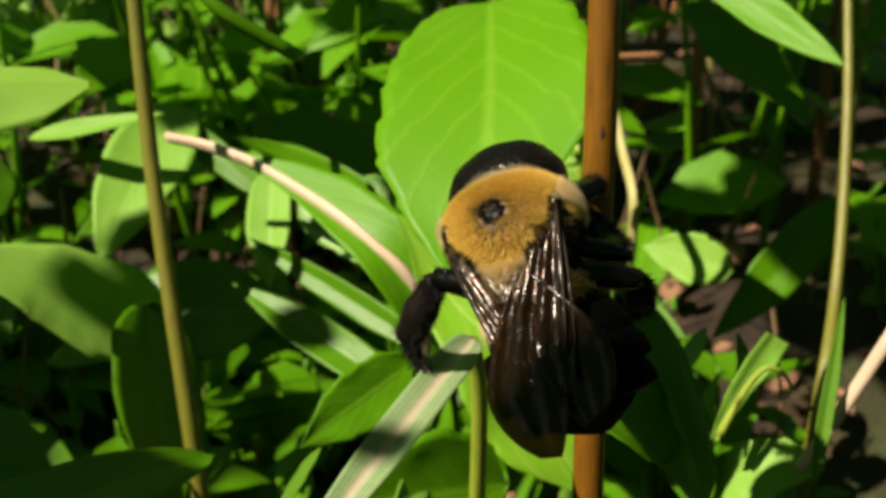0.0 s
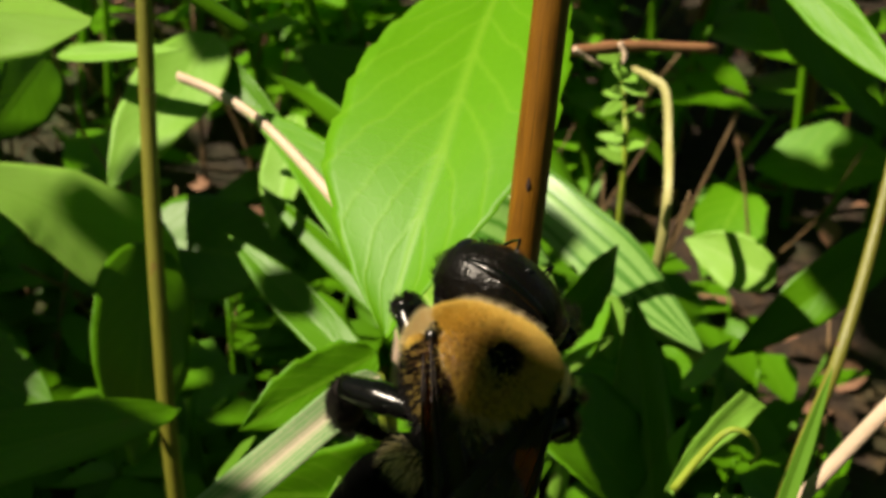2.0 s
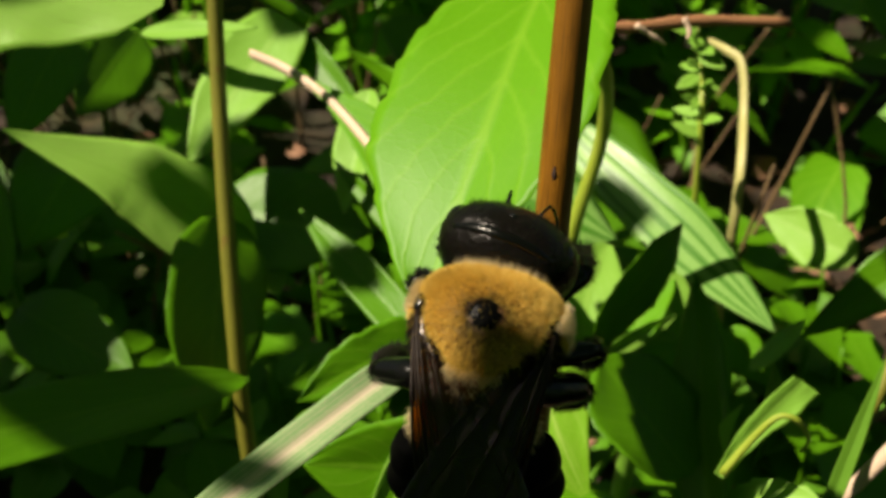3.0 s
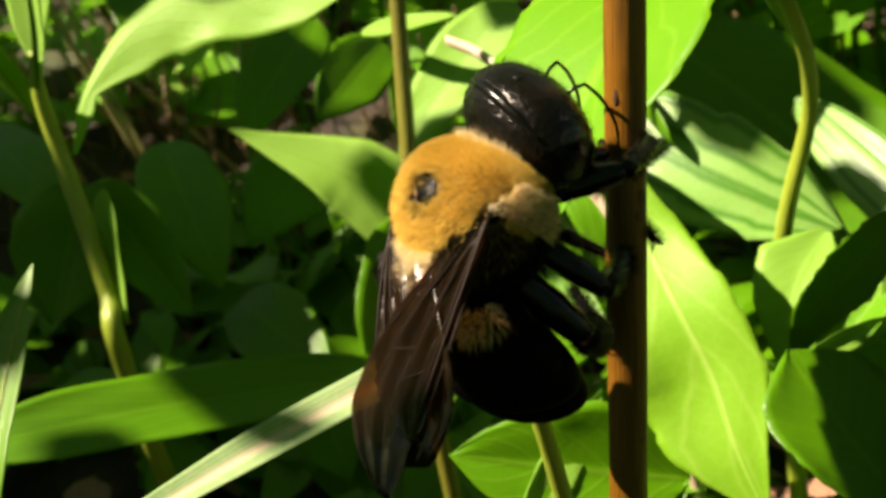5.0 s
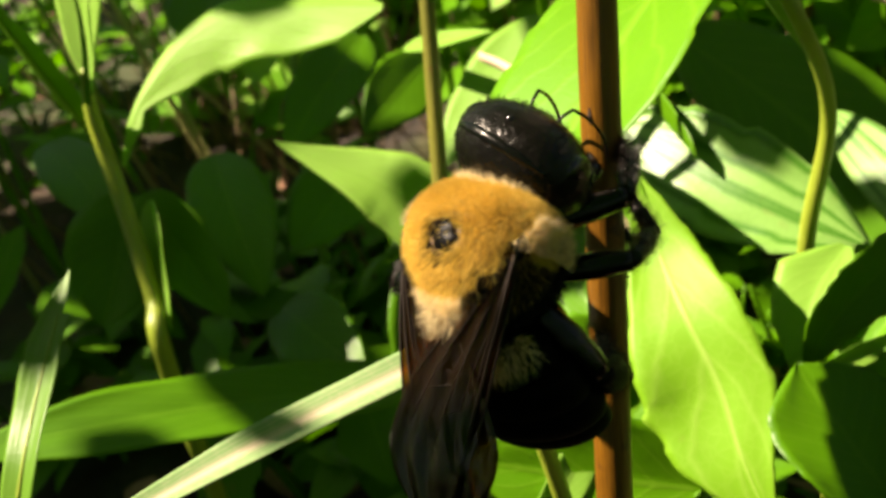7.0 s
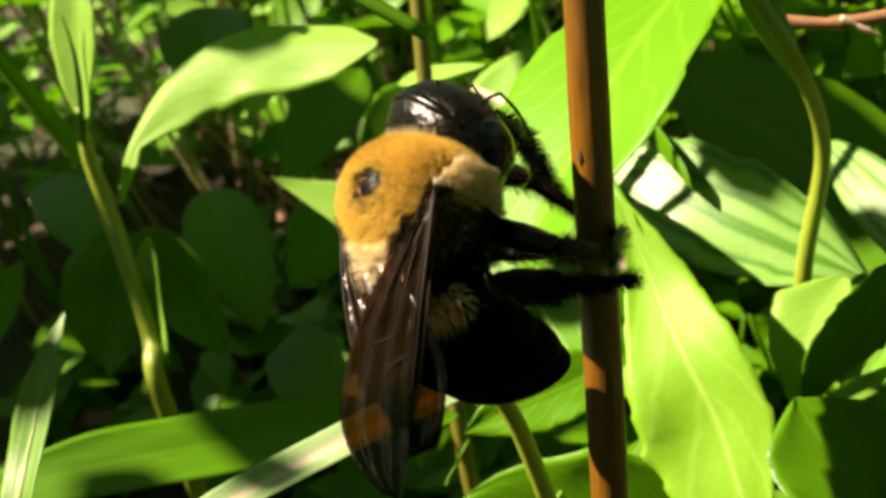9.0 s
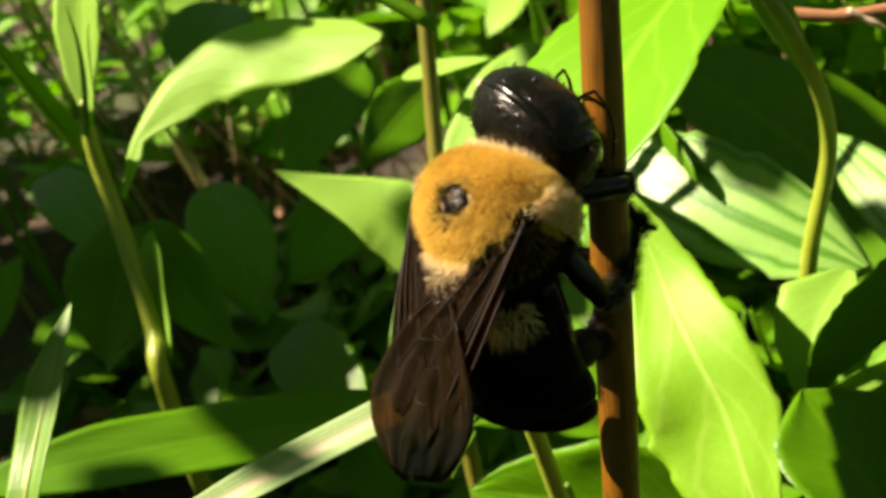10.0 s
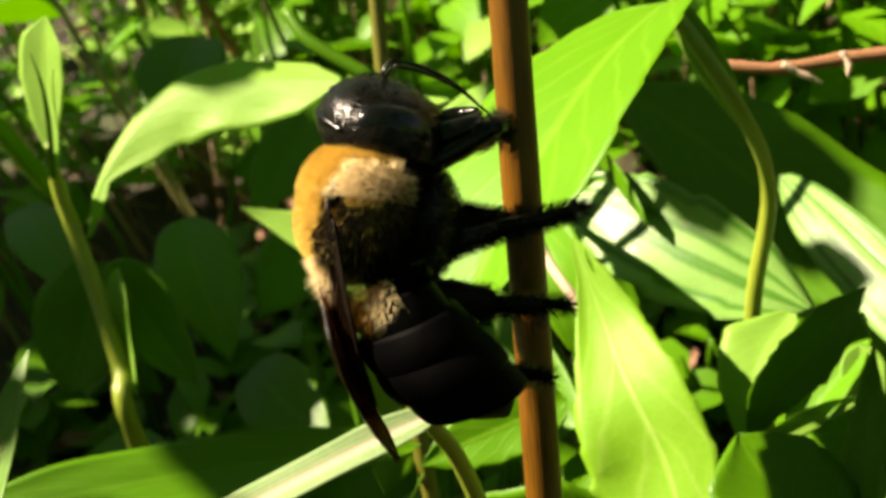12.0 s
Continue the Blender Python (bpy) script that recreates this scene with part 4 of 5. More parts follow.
def far_stems():
    rng = random.Random(9)
    bm = bmesh.new()
    made = 0
    while made < 420:
        a, r = rng.uniform(0, 6.28319), 0.19 + 0.7 * rng.random() ** 1.4
        x, y = r * math.cos(a), 0.05 + r * math.sin(a)
        if not clear_of_view(x, y, 0.2):
            continue
        made += 1
        foot = Vector((x, y, -0.008))
        lean = Vector((rng.gauss(0, 0.02), rng.gauss(0, 0.02), rng.uniform(0.05, 0.2)))
        k = rng.uniform(0.4, 1.0) * 0.001
        tube([foot, foot + lean * 0.5 + Vector((rng.uniform(-0.003, 0.003), 0, 0)), foot + lean], [k, k * 0.8, k * 0.5], sides=6, steps=4, bm=bm)
    return bm


def dead_stalks():
    """Brown stalks of last year behind the weeds."""
    rng = random.Random(33)
    bm = bmesh.new()
    for _ in range(80):
        foot = Vector((rng.uniform(-0.32, 0.14), rng.uniform(0.2, 0.5), -0.008))
        lean = Vector((rng.gauss(0, 0.012), rng.gauss(0, 0.012), rng.uniform(0.06, 0.2)))
        k = rng.uniform(0.7, 1.6) * 0.001
        tube([foot, foot + lean * 0.5 + Vector((rng.uniform(-0.003, 0.003), 0, 0)), foot + lean], [k, k * 0.8, k * 0.5], sides=6, steps=4, bm=bm)
    return bm


tagged(part("dead_stalks", dead_stalks(), TWIG), "upright brown dead stalks behind the weeds", "stalks", kind="stuff")
tagged(part("dry_stems", far_stems(), STALK_GREENISH), "thin dry and green upright stems", "stems", kind="stuff")


def litter():
    rng = random.Random(10)
    bm = bmesh.new()
    uv = bm.loops.layers.uv.verify()
    for _ in range(3600):
        a, r = rng.uniform(0, 6.28319), 0.75 * rng.random() ** 0.7
        at = Vector((r * math.cos(a), 0.1 + r * math.sin(a), 0))
        at.z = 0.012 * noise.noise(at * 14) + rng.uniform(0.001, 0.007)
        way = any_way(rng, 0.5)
        side = way.cross(Vector((rng.uniform(-0.6, 0.6), rng.uniform(-0.6, 0.6), 1)).normalized()).normalized()
        size = rng.uniform(0.003, 0.009)
        small_leaf(bm, uv, at, way, side, size, size * rng.uniform(0.2, 0.42), rng.uniform(-0.3, 0.5), rng.uniform(-1.5, 1.5))
    return bm


tagged(part("leaf_litter", litter(), LITTER), "pinkish brown dead leaf scraps on soil", "litter", kind="stuff")

# ---- bee: x to its right, y ahead, z to its back, in millimetres round the thorax ----


def hair_material(name, root, end, through=0.25):
    m, t, b = material(name)
    g = t.nodes.new("ShaderNodeNewGeometry")
    colour = mixed(t, g.outputs["Random Per Island"], root, end)
    t.links.new(colour, b.inputs["Base Color"])
    b.inputs["Roughness"].default_value = 0.55
    b.inputs["Specular IOR Level"].default_value = 0.08
    lit = t.nodes.new("ShaderNodeBsdfTranslucent")
    t.links.new(colour, lit.inputs[0])
    mix = t.nodes.new("ShaderNodeMixShader")
    mix.inputs[0].default_value = through
    t.links.new(b.outputs[0], mix.inputs[1])
    t.links.new(lit.outputs[0], mix.inputs[2])
    t.links.new(mix.outputs[0], t.nodes["Material Output"].inputs[0])
    return m


def shell_material(name, colour, gloss, pits=0.35, scale=2600, depth=0.00006):
    m, t, b = material(name)
    place = coords(t, (1, 1, 1))
    grain = noise_tex(t, place, scale, 3)
    worn = noise_tex(t, place, 420, 4)
    t.links.new(mixed(t, worn, tuple(c * 0.6 for c in colour), tuple(c * 1.5 for c in colour)), b.inputs["Base Color"])
    t.links.new(calc(t, "MULTIPLY_ADD", worn, 0.14, gloss), b.inputs["Roughness"])
    bumped(t, b, grain, pits, depth)
    return m


def wing_material():
    m, t, b = material("wing_membrane")
    place = coords(t, (1, 1, 1))
    worn = noise_tex(t, place, 300, 4)
    t.links.new(mixed(t, worn, (0.005, 0.0026, 0.001), (0.016, 0.008, 0.0025)), b.inputs["Base Color"])
    b.inputs["Roughness"].default_value = 0.2
    b.inputs["Specular IOR Level"].default_value = 0.6
    bumped(t, b, calc(t, "ADD", noise_tex(t, coords(t, (1, 0.22, 1)), 2400, 3), calc(t, "MULTIPLY", worn, 1.5)), 0.7, 0.00014)
    clear = t.nodes.new("ShaderNodeBsdfTransparent")
    clear.inputs[0].default_value = (0.72, 0.42, 0.14, 1)
    mix = t.nodes.new("ShaderNodeMixShader")
    along = t.nodes.new("ShaderNodeSeparateXYZ")
    t.links.new(place, along.inputs[0])
    t.links.new(calc(t, "MAXIMUM", calc(t, "MULTIPLY_ADD", along.outputs[1], 38.0, 0.74), 0.26), mix.inputs[0])
    t.links.new(b.outputs[0], mix.inputs[1])
    t.links.new(clear.outputs[0], mix.inputs[2])
    t.links.new(mix.outputs[0], t.nodes["Material Output"].inputs[0])
    return m


SHELL = shell_material("bee_shell", (0.0015, 0.0015, 0.0015), 0.16, 0.8, 1600)
SHELL.node_tree.nodes["Principled BSDF"].inputs["Specular IOR Level"].default_value = 0.3
ABDOMEN_SHELL = shell_material("bee_abdomen", (0.001, 0.001, 0.001), 0.5)
ABDOMEN_SHELL.node_tree.nodes["Principled BSDF"].inputs["Specular IOR Level"].default_value = 0.025
SHELL_DULL = shell_material("bee_skin", (0.003, 0.0022, 0.002), 0.2, 0.9, 2200, 0.00014)
SHELL_DULL.node_tree.nodes["Principled BSDF"].inputs["Specular IOR Level"].default_value = 0.25
SKIN_TAN = shell_material("bee_skin_tan", (0.10, 0.045, 0.010), 0.5, 0.6)
EYE = shell_material("bee_eye", (0.003, 0.003, 0.004), 0.08, 0.12, 6000)
DISC = shell_material("bee_disc", (0.002, 0.002, 0.002), 0.34, 0.5)
DISC.node_tree.nodes["Principled BSDF"].inputs["Specular IOR Level"].default_value = 0.06
FUR_YELLOW = hair_material("fur_yellow", (0.60, 0.40, 0.07), (0.88, 0.67, 0.22))
FUR_CREAM = hair_material("fur_cream", (0.76, 0.60, 0.33), (0.93, 0.83, 0.56), 0.6)
FUR_BLACK = hair_material("fur_black", (0.002, 0.002, 0.002), (0.008, 0.006, 0.005), 0.0)
WING = wing_material()
VEIN = shell_material("wing_vein", (0.010, 0.005, 0.003), 0.5)
VEIN.node_tree.nodes["Principled BSDF"].inputs["Specular IOR Level"].default_value = 0.2


def strand(bm, root, way, side, length, width, droop):
    """One tapered hair, bent over towards droop."""
    mid = root + way * length * 0.55 + droop * length * 0.12
    end = root + way * length + droop * length * 0.42
    a, b = bm.verts.new(root - side * width), bm.verts.new(root + side * width)
    c, d = bm.verts.new(mid + side * width * 0.8), bm.verts.new(mid - side * width * 0.8)
    e = bm.verts.new(end)
    bm.faces.new((a, b, c, d))
    bm.faces.new((d, c, e))


def boxed(n, k, taper):
    """A direction pushed towards a rounded box that narrows to the rear."""
    v = Vector([math.copysign(abs(c) ** k, c) for c in n])
    v.x *= 1 + taper * n.y
    return v


def fur(bm, rng, count, centre, size, keep, length, width, lean, mess=0.35, box=1.0, taper=0.0):
    """Hairs over an ellipsoid where keep(unit normal, place) says how likely; lengths in millimetres."""
    made, tries = 0, 0
    while made < count and tries < count * 12:
        tries += 1
        n = Vector((rng.gauss(0, 1), rng.gauss(0, 1), rng.gauss(0, 1))).normalized()
        q = boxed(n, box, taper)
        p = Vector((q.x * size[0], q.y * size[1], q.z * size[2]))
        if rng.random() > keep(n, p + Vector(centre)):
            continue
        out = Vector((n.x / size[0], n.y / size[1], n.z / size[2])).normalized()
        way = (out + Vector((rng.uniform(-1, 1), rng.uniform(-1, 1), rng.uniform(-1, 1))) * mess + Vector(lean)).normalized()
        side = way.cross(Vector((rng.uniform(-1, 1), rng.uniform(-1, 1), rng.uniform(-1, 1)))).normalized()
        strand(bm, (p + Vector(centre)) * MM, way, side, length * rng.uniform(0.6, 1.2) * MM, width * MM, Vector(lean))
        made += 1
    return bm


def ball(centre, size, bm=None, u=28, v=18, turn=(0, 0, 0), dent=0.0):
    bm = bm or bmesh.new()
    made = bmesh.ops.create_uvsphere(bm, u_segments=u, v_segments=v, radius=1.0)["verts"]
    m = Euler([radians(a) for a in turn]).to_matrix()
    for p in made:
        k = 1 + dent * noise.noise(p.co * 2.2 + Vector(centre))
        p.co = (m @ Vector((p.co.x * size[0] * k, p.co.y * size[1] * k, p.co.z * size[2] * k)) + Vector(centre)) * MM
    return bm


bee = thing("carpenter_bee", (0, 0, 0), "large carpenter bee with yellow furry thorax and glossy black body", "bee")
rng = random.Random(11)

# thorax: dark skin, bald black disc, plush
TH = (4.0, 3.45, 3.4)
BOX, TAPER = 0.88, 0.13
chest = ball((0, 0, 0), (1000, 1000, 1000), u=40, v=28)
for p in chest.verts:
    q = boxed(p.co.normalized(), BOX, TAPER)
    p.co = Vector((q.x * TH[0], q.y * TH[1], q.z * TH[2])) * MM * 0.985
thorax = part("thorax", chest, SKIN_TAN, bee, "yellow furry thorax with a bald black disc")


def bald(n):
    return max(0.04, min(1.0, ((n.x ** 2 + (n.y - 0.02) ** 2) ** 0.5 - 0.17 - 0.05 * noise.noise(n * 9)) * 14)) if n.z > 0 else 1.0


def yellow_here(n, p):
    low = -0.10 - 0.32 * max(0.0, n.y)
    if n.z < low:
        return 0.0
    hinge = abs(abs(n.x) - 0.84) < 0.10 and -0.22 < n.y < 0.16 and n.z > 0.2
    thin = 0.55 if (n.z > 0.45 and n.y < -0.15) else 1.0
    cream = 0.15 if abs(n.x) > 0.86 + 0.1 * noise.noise(n * 6) and n.y > 0.12 else 1.0
    if n.y < 0.0 and abs(n.x) > 0.84 + 0.76 * n.y + 0.08 * noise.noise(n * 7):
        return 0.04
    return bald(n) * (0.05 if hinge else 1.0) * cream * thin


def cream_here(n, p):
    if abs(n.x) > 0.83 + 0.1 * noise.noise(n * 6) and n.y > 0.08 and -0.55 < n.z < 0.62:
        return 1.0
    if n.y < -0.62 and 0.0 < n.z < 0.65 and abs(n.x) < 0.34:
        return 0.9
    if n.y > 0.86 and n.z > -0.1:
        return 0.4
    return 0.0


def dark_here(n, p):
    hinge = abs(abs(n.x) - 0.86) < 0.08 and -0.3 < n.y < 0.05
    return 1.0 if (n.z < 0.0 and n.y < 0.7) or hinge or (n.y < 0.0 and abs(n.x) > 0.86 + 0.76 * n.y) else 0.0


part("fur", fur(bmesh.new(), rng, 52000, (0, 0, 0), TH, yellow_here, 0.48, 0.009, (0, -0.35, 0), box=BOX, taper=TAPER), FUR_YELLOW, thorax, "dense ochre yellow fur")
part("shoulder_fur", fur(bmesh.new(), rng, 13000, (0, 0, 0), TH, cream_here, 0.75, 0.012, (0, -0.1, 0.25), box=BOX, taper=TAPER), FUR_CREAM, thorax, "cream white fur on the shoulders")
part("belly_fur", fur(bmesh.new(), rng, 11000, (0, 0, 0), TH, dark_here, 0.55, 0.02, (0, -0.3, -0.1), box=BOX, taper=TAPER), FUR_BLACK, thorax, "short black fur")
disc = ball((0, 0.05, TH[2] * 0.93), (1.0, 0.95, 0.32), u=24, v=12, dent=0.3)
part("disc_fur", fur(bmesh.new(), rng, 3000, (0, 0, 0), TH, lambda n, p: 1.0 if n.z > 0 and 0.14 < (n.x ** 2 + n.y ** 2) ** 0.5 + 0.05 * noise.noise(n * 8) < 0.33 else 0.0, 0.36, 0.014, (0, -0.4, 0), box=BOX, taper=TAPER), FUR_BLACK, thorax)
part("bald_disc", disc, DISC, thorax, "bald black disc")

part("rear_tuft", fur(bmesh.new(), rng, 1500, (0, -3.35, 1.0), (1.25, 1.15, 1.0), lambda n, p: 1.0 if n.z > -0.2 else 0.0, 0.8, 0.012, (0, -0.5, 0.1)), FUR_CREAM, thorax, "small cream tuft between the wings")

# head
head = part("head", ball((0, 0, 0), (3.1, 2.0, 2.6), dent=0.03), SHELL_DULL, bee, "broad black head")
HEAD_AT = mm(0, 5.2, -0.9)
for s in (-1, 1):
    part("eye", ball((2.12 * s, 0.35, -0.25), (0.80, 1.05, 1.65), turn=(0, 14 * s, 0)), EYE, head, "long glossy black eye")
    part("mandible", tube([mm(1.2 * s, 0.7, -2.0), mm(1.15 * s, 1.5, -2.9), mm(0.35 * s, 2.1, -3.3)], [0.55 * MM, 0.45 * MM, 0.12 * MM], sides=10), SHELL, head)
    feeler = part("antenna", tube([mm(0.6 * s, 1.4, 0.3), mm(0.75 * s, 2.0, 0.7), mm(0.9 * s, 2.55, 0.6)], [0.09 * MM, 0.07 * MM, 0.07 * MM], sides=8), SHELL, head, "elbowed black antenna")
    part("flagellum", tube([mm(0.9 * s, 2.55, 0.6), mm(1.1 * s, 2.75, -0.5), mm(1.25 * s, 2.7, -1.9), mm(1.25 * s, 2.3, -3.3)],
                           [0.06 * MM, 0.075 * MM, 0.075 * MM, 0.05 * MM], sides=8, knobs=0.2), SHELL_DULL, feeler)
for x, z in ((0, 2.30), (-0.55, 2.12), (0.55, 2.12)):
    part("ocellus", ball((x, 0.72, z), (0.19, 0.19, 0.19), u=12, v=8), EYE, head)
part("head_ridge", tube([mm(-2.25, -0.3, 1.6), mm(-1.2, -0.3, 2.22), mm(0, -0.3, 2.42), mm(1.2, -0.3, 2.22), mm(2.25, -0.3, 1.6)], [0.14 * MM, 0.24 * MM, 0.26 * MM, 0.24 * MM, 0.14 * MM], sides=12, knobs=0.15), SHELL, head)
part("face_plate", ball((0, 1.25, -1.1), (1.35, 0.55, 0.95)), SHELL, head)
part("head_fur", fur(bmesh.new(), rng, 2600, (0, 0, 0), (3.05, 1.8, 2.55), lambda n, p: 0.0 if abs(n.x) > 0.72 or n.z > 0.62 else (0.25 if n.z > 0.3 and n.y < 0 else 1.0),
                     0.34, 0.014, (0, 0.1, 0), 0.5), FUR_BLACK, head, "short black fur")
for o in (head, *head.children_recursive):
    o.data.transform(Matrix.Scale(1.33, 4))
head.location = HEAD_AT

# breast and neck
breast = part("breast", ball((0, -0.4, -2.4), (3.1, 3.0, 2.4)), SHELL_DULL, bee, "black bristly breast")
part("breast_fur", fur(bmesh.new(), rng, 2600, (0, -0.4, -2.4), (3.1, 3.0, 2.4), lambda n, p: 1.0 if n.z < 0.3 else 0.0, 0.6, 0.02, (0, -0.3, -0.2)), FUR_BLACK, breast)
part("neck", ball((0, 3.2, -1.2), (1.5, 1.4, 1.6)), SHELL_DULL, bee)

# abdomen: overlapping rings along a curve, built about its waist
ABDOMEN_AT = mm(0, -3.1, -1.35)
SEGMENTS = [(0.2, 1.9, 1.3, 2.6), (1.3, 3.5, 2.4, 2.7), (3.2, 4.4, 3.1, 2.6), (5.2, 4.65, 3.3, 2.5), (7.1, 4.2, 3.0, 2.4), (8.9, 3.2, 2.3, 2.2)]


def belly_line(s):
    """Centre line of the abdomen, sagging to the belly side."""
    return Vector((0, -s * 0.87, -0.022 * s * s))


def ring_shell(start, wide, high, length, last):
    bm = bmesh.new()
    rows = []
    n = 12
    for j in range(n + 1):
        v = j / n
        if last:
            k = math.cos(v * 1.45)
        else:
            k = 1 + 0.10 * math.sin(v * 2.4)
        if v > 0.93 and not last:
            k *= 1 - (v - 0.93) * 2.2
        c = belly_line(start + v * length)
        row = []
        for i in range(36):
            a = 6.28319 * i / 36
            flat = 1.0 if math.sin(a) > 0 else 0.78
            row.append(bm.verts.new((c + Vector((math.cos(a) * wide * k, 0, math.sin(a) * high * k * flat))) * MM))
        rows.append(row)
    for a, b in zip(rows, rows[1:]):
        for i in range(36):
            bm.faces.new((a[i], b[i], b[(i + 1) % 36], a[(i + 1) % 36]))
    bm.faces.new(rows[-1])
    bm.faces.new(rows[0][::-1])
    bmesh.ops.recalc_face_normals(bm, faces=bm.faces)
    return bm


abdomen = None
for k, (start, wide, high, length) in enumerate(SEGMENTS):
    ring = part("abdomen" if k == 0 else "abdomen_ring", ring_shell(start, wide, high, length, k == 5), ABDOMEN_SHELL, abdomen or bee, "glossy black segmented abdomen" if k == 0 else "")
    abdomen = abdomen or ring
part("waist_fur", fur(bmesh.new(), rng, 2000, (0, -1.3, 0.1), (3.3, 1.7, 2.45), lambda n, p: 1.0 if n.z > 0.05 and -0.7 < n.y < 0.6 and (abs(n.x) < 0.3 or abs(n.x) > 0.5) else 0.0,
                      0.75, 0.018, (0, -0.5, 0)), FUR_CREAM, abdomen, "cream fur at the waist")
abdomen.location = ABDOMEN_AT

# wings


def wing_mesh(length, wide, skew, lift):
    bm = bmesh.new()
    rows, ny, nx = [], 34, 18
    for j in range(ny + 1):
        v = j / ny
        w = wide * (0.16 + 0.84 * math.sin(min(1.0, v * 1.25) * math.pi / 2)) * (1.0 if v < 0.72 else max(0.05, math.cos((v - 0.72) / 0.28 * 1.45) ** 0.6))
        row = []
        for i in range(nx + 1):
            u = i / nx
            x = skew * v * v + (u - 0.12) * w
            z = lift * v * (1 - v) * 4 + 0.11 * math.sin(u * 19 + v * 3) * min(1, v * 3) - 0.5 * u * u * v + 0.12 * noise.noise(Vector((u * 5, v * 9, length)))
            row.append(bm.verts.new(Vector((x, -length * v, z)) * MM))
        rows.append(row)
    for a, b in zip(rows, rows[1:]):
        for i in range(nx):
            bm.faces.new((a[i], a[i + 1], b[i + 1], b[i]))
    extra = bmesh.ops.extrude_face_region(bm, geom=bm.faces[:])
    for g in extra["geom"]:
        if isinstance(g, bmesh.types.BMVert):
            g.co.z -= 0.00004
    bmesh.ops.recalc_face_normals(bm, faces=bm.faces)
    return bm


def wing_vein(length, wide, skew, lift, u0, u1, v0, v1, r):
    pts = []
    for k in range(7):
        s = k / 6
        u, v = u0 + (u1 - u0) * s, v0 + (v1 - v0) * s
        w = wide * (0.16 + 0.84 * math.sin(min(1.0, v * 1.25) * math.pi / 2)) * (1.0 if v < 0.72 else max(0.05, math.cos((v - 0.72) / 0.28 * 1.45) ** 0.6))
        pts.append(Vector((skew * v * v + (u - 0.12) * w, -length * v, lift * v * (1 - v) * 4 + 0.11 * math.sin(u * 19 + v * 3) * min(1, v * 3) - 0.5 * u * u * v + 0.03)) * MM)
    return tube(pts, [r * MM, r * 0.6 * MM], sides=6, steps=3)


wings = []
VEINS = [(0.0, 0.02, 0, 0.78, 0.10), (0.08, 0.12, 0, 0.74, 0.06), (0.3, 0.42, 0.02, 0.7, 0.04), (0.55, 0.8, 0.04, 0.66, 0.035), (0.8, 0.97, 0.05, 0.5, 0.03),
         (0.1, 0.42, 0.52, 0.60, 0.03), (0.42, 0.72, 0.48, 0.52, 0.03), (0.1, 0.4, 0.70, 0.72, 0.03)]
for s in (-1, 1):
    for kind, length, wide, skew, lift in (("forewing", 14.6, 4.9, 0.7, 0.5), ("hindwing", 10.4, 3.6, 0.5, 0.15)):
        wing = part(kind, wing_mesh(length, wide, skew, lift), WING, bee, "smoky brown translucent wing")
        for u0, u1, v0, v1, r in VEINS if kind == "forewing" else VEINS[:4]:
            part("wing_vein", wing_vein(length, wide, skew, lift, u0, u1, v0, v1, r), VEIN, wing)
        for o in (wing, *wing.children):
            if s > 0:
                o.data.transform(Matrix.Scale(-1, 4, (1, 0, 0)))
                o.data.flip_normals()
        wings.append((wing, s, kind))
    part("wing_hinge", ball((3.64 * s, 0.45, 1.95), (0.4, 0.62, 0.3), turn=(0, 50 * s, 0)), SHELL, bee, "glossy black wing hinge")

# legs


def leg_piece(points, radii, bristle, count):
    bm = tube([mm(*p) for p in points], [r * MM for r in radii], sides=10, steps=5, knobs=0.08)
    line = spline([Vector(p) for p in points], 8)
    for _ in range(count):
        k = rng.uniform(0, len(line) - 1.01)
        i = int(k)
        at = line[i].lerp(line[i + 1], k - i)
        along = (line[i + 1] - line[i]).normalized()
        out = Vector((rng.gauss(0, 1), rng.gauss(0, 1), rng.gauss(0, 1)))
        out = (out - along * out.dot(along)).normalized()
        f = k / (len(line) - 1)
        r = radii[0] + (radii[-1] - radii[0]) * f
        way = (out + along * 0.6).normalized()
        strand(bm, (at + out * r * 0.8) * MM, way, way.orthogonal().normalized(), bristle * rng.uniform(0.6, 1.2) * MM, 0.02 * MM, along * 0.4)
    return bm


LEGS = {"fore": ((1.5, 2.4, -2.5), (4.9, 4.3, -4.4), (4.1, 5.2, -8.6), (1.8, 4.8, -12.0)),
        "mid": ((2.1, 0.0, -2.9), (6.0, 0.4, -4.8), (5.2, -0.6, -9.2), (2.1, -0.1, -12.4)),
        "hind": ((2.2, -2.0, -2.7), (6.2, -4.2, -4.4), (5.7, -6.2, -9.0), (2.6, -5.6, -12.4))}
legs = {}
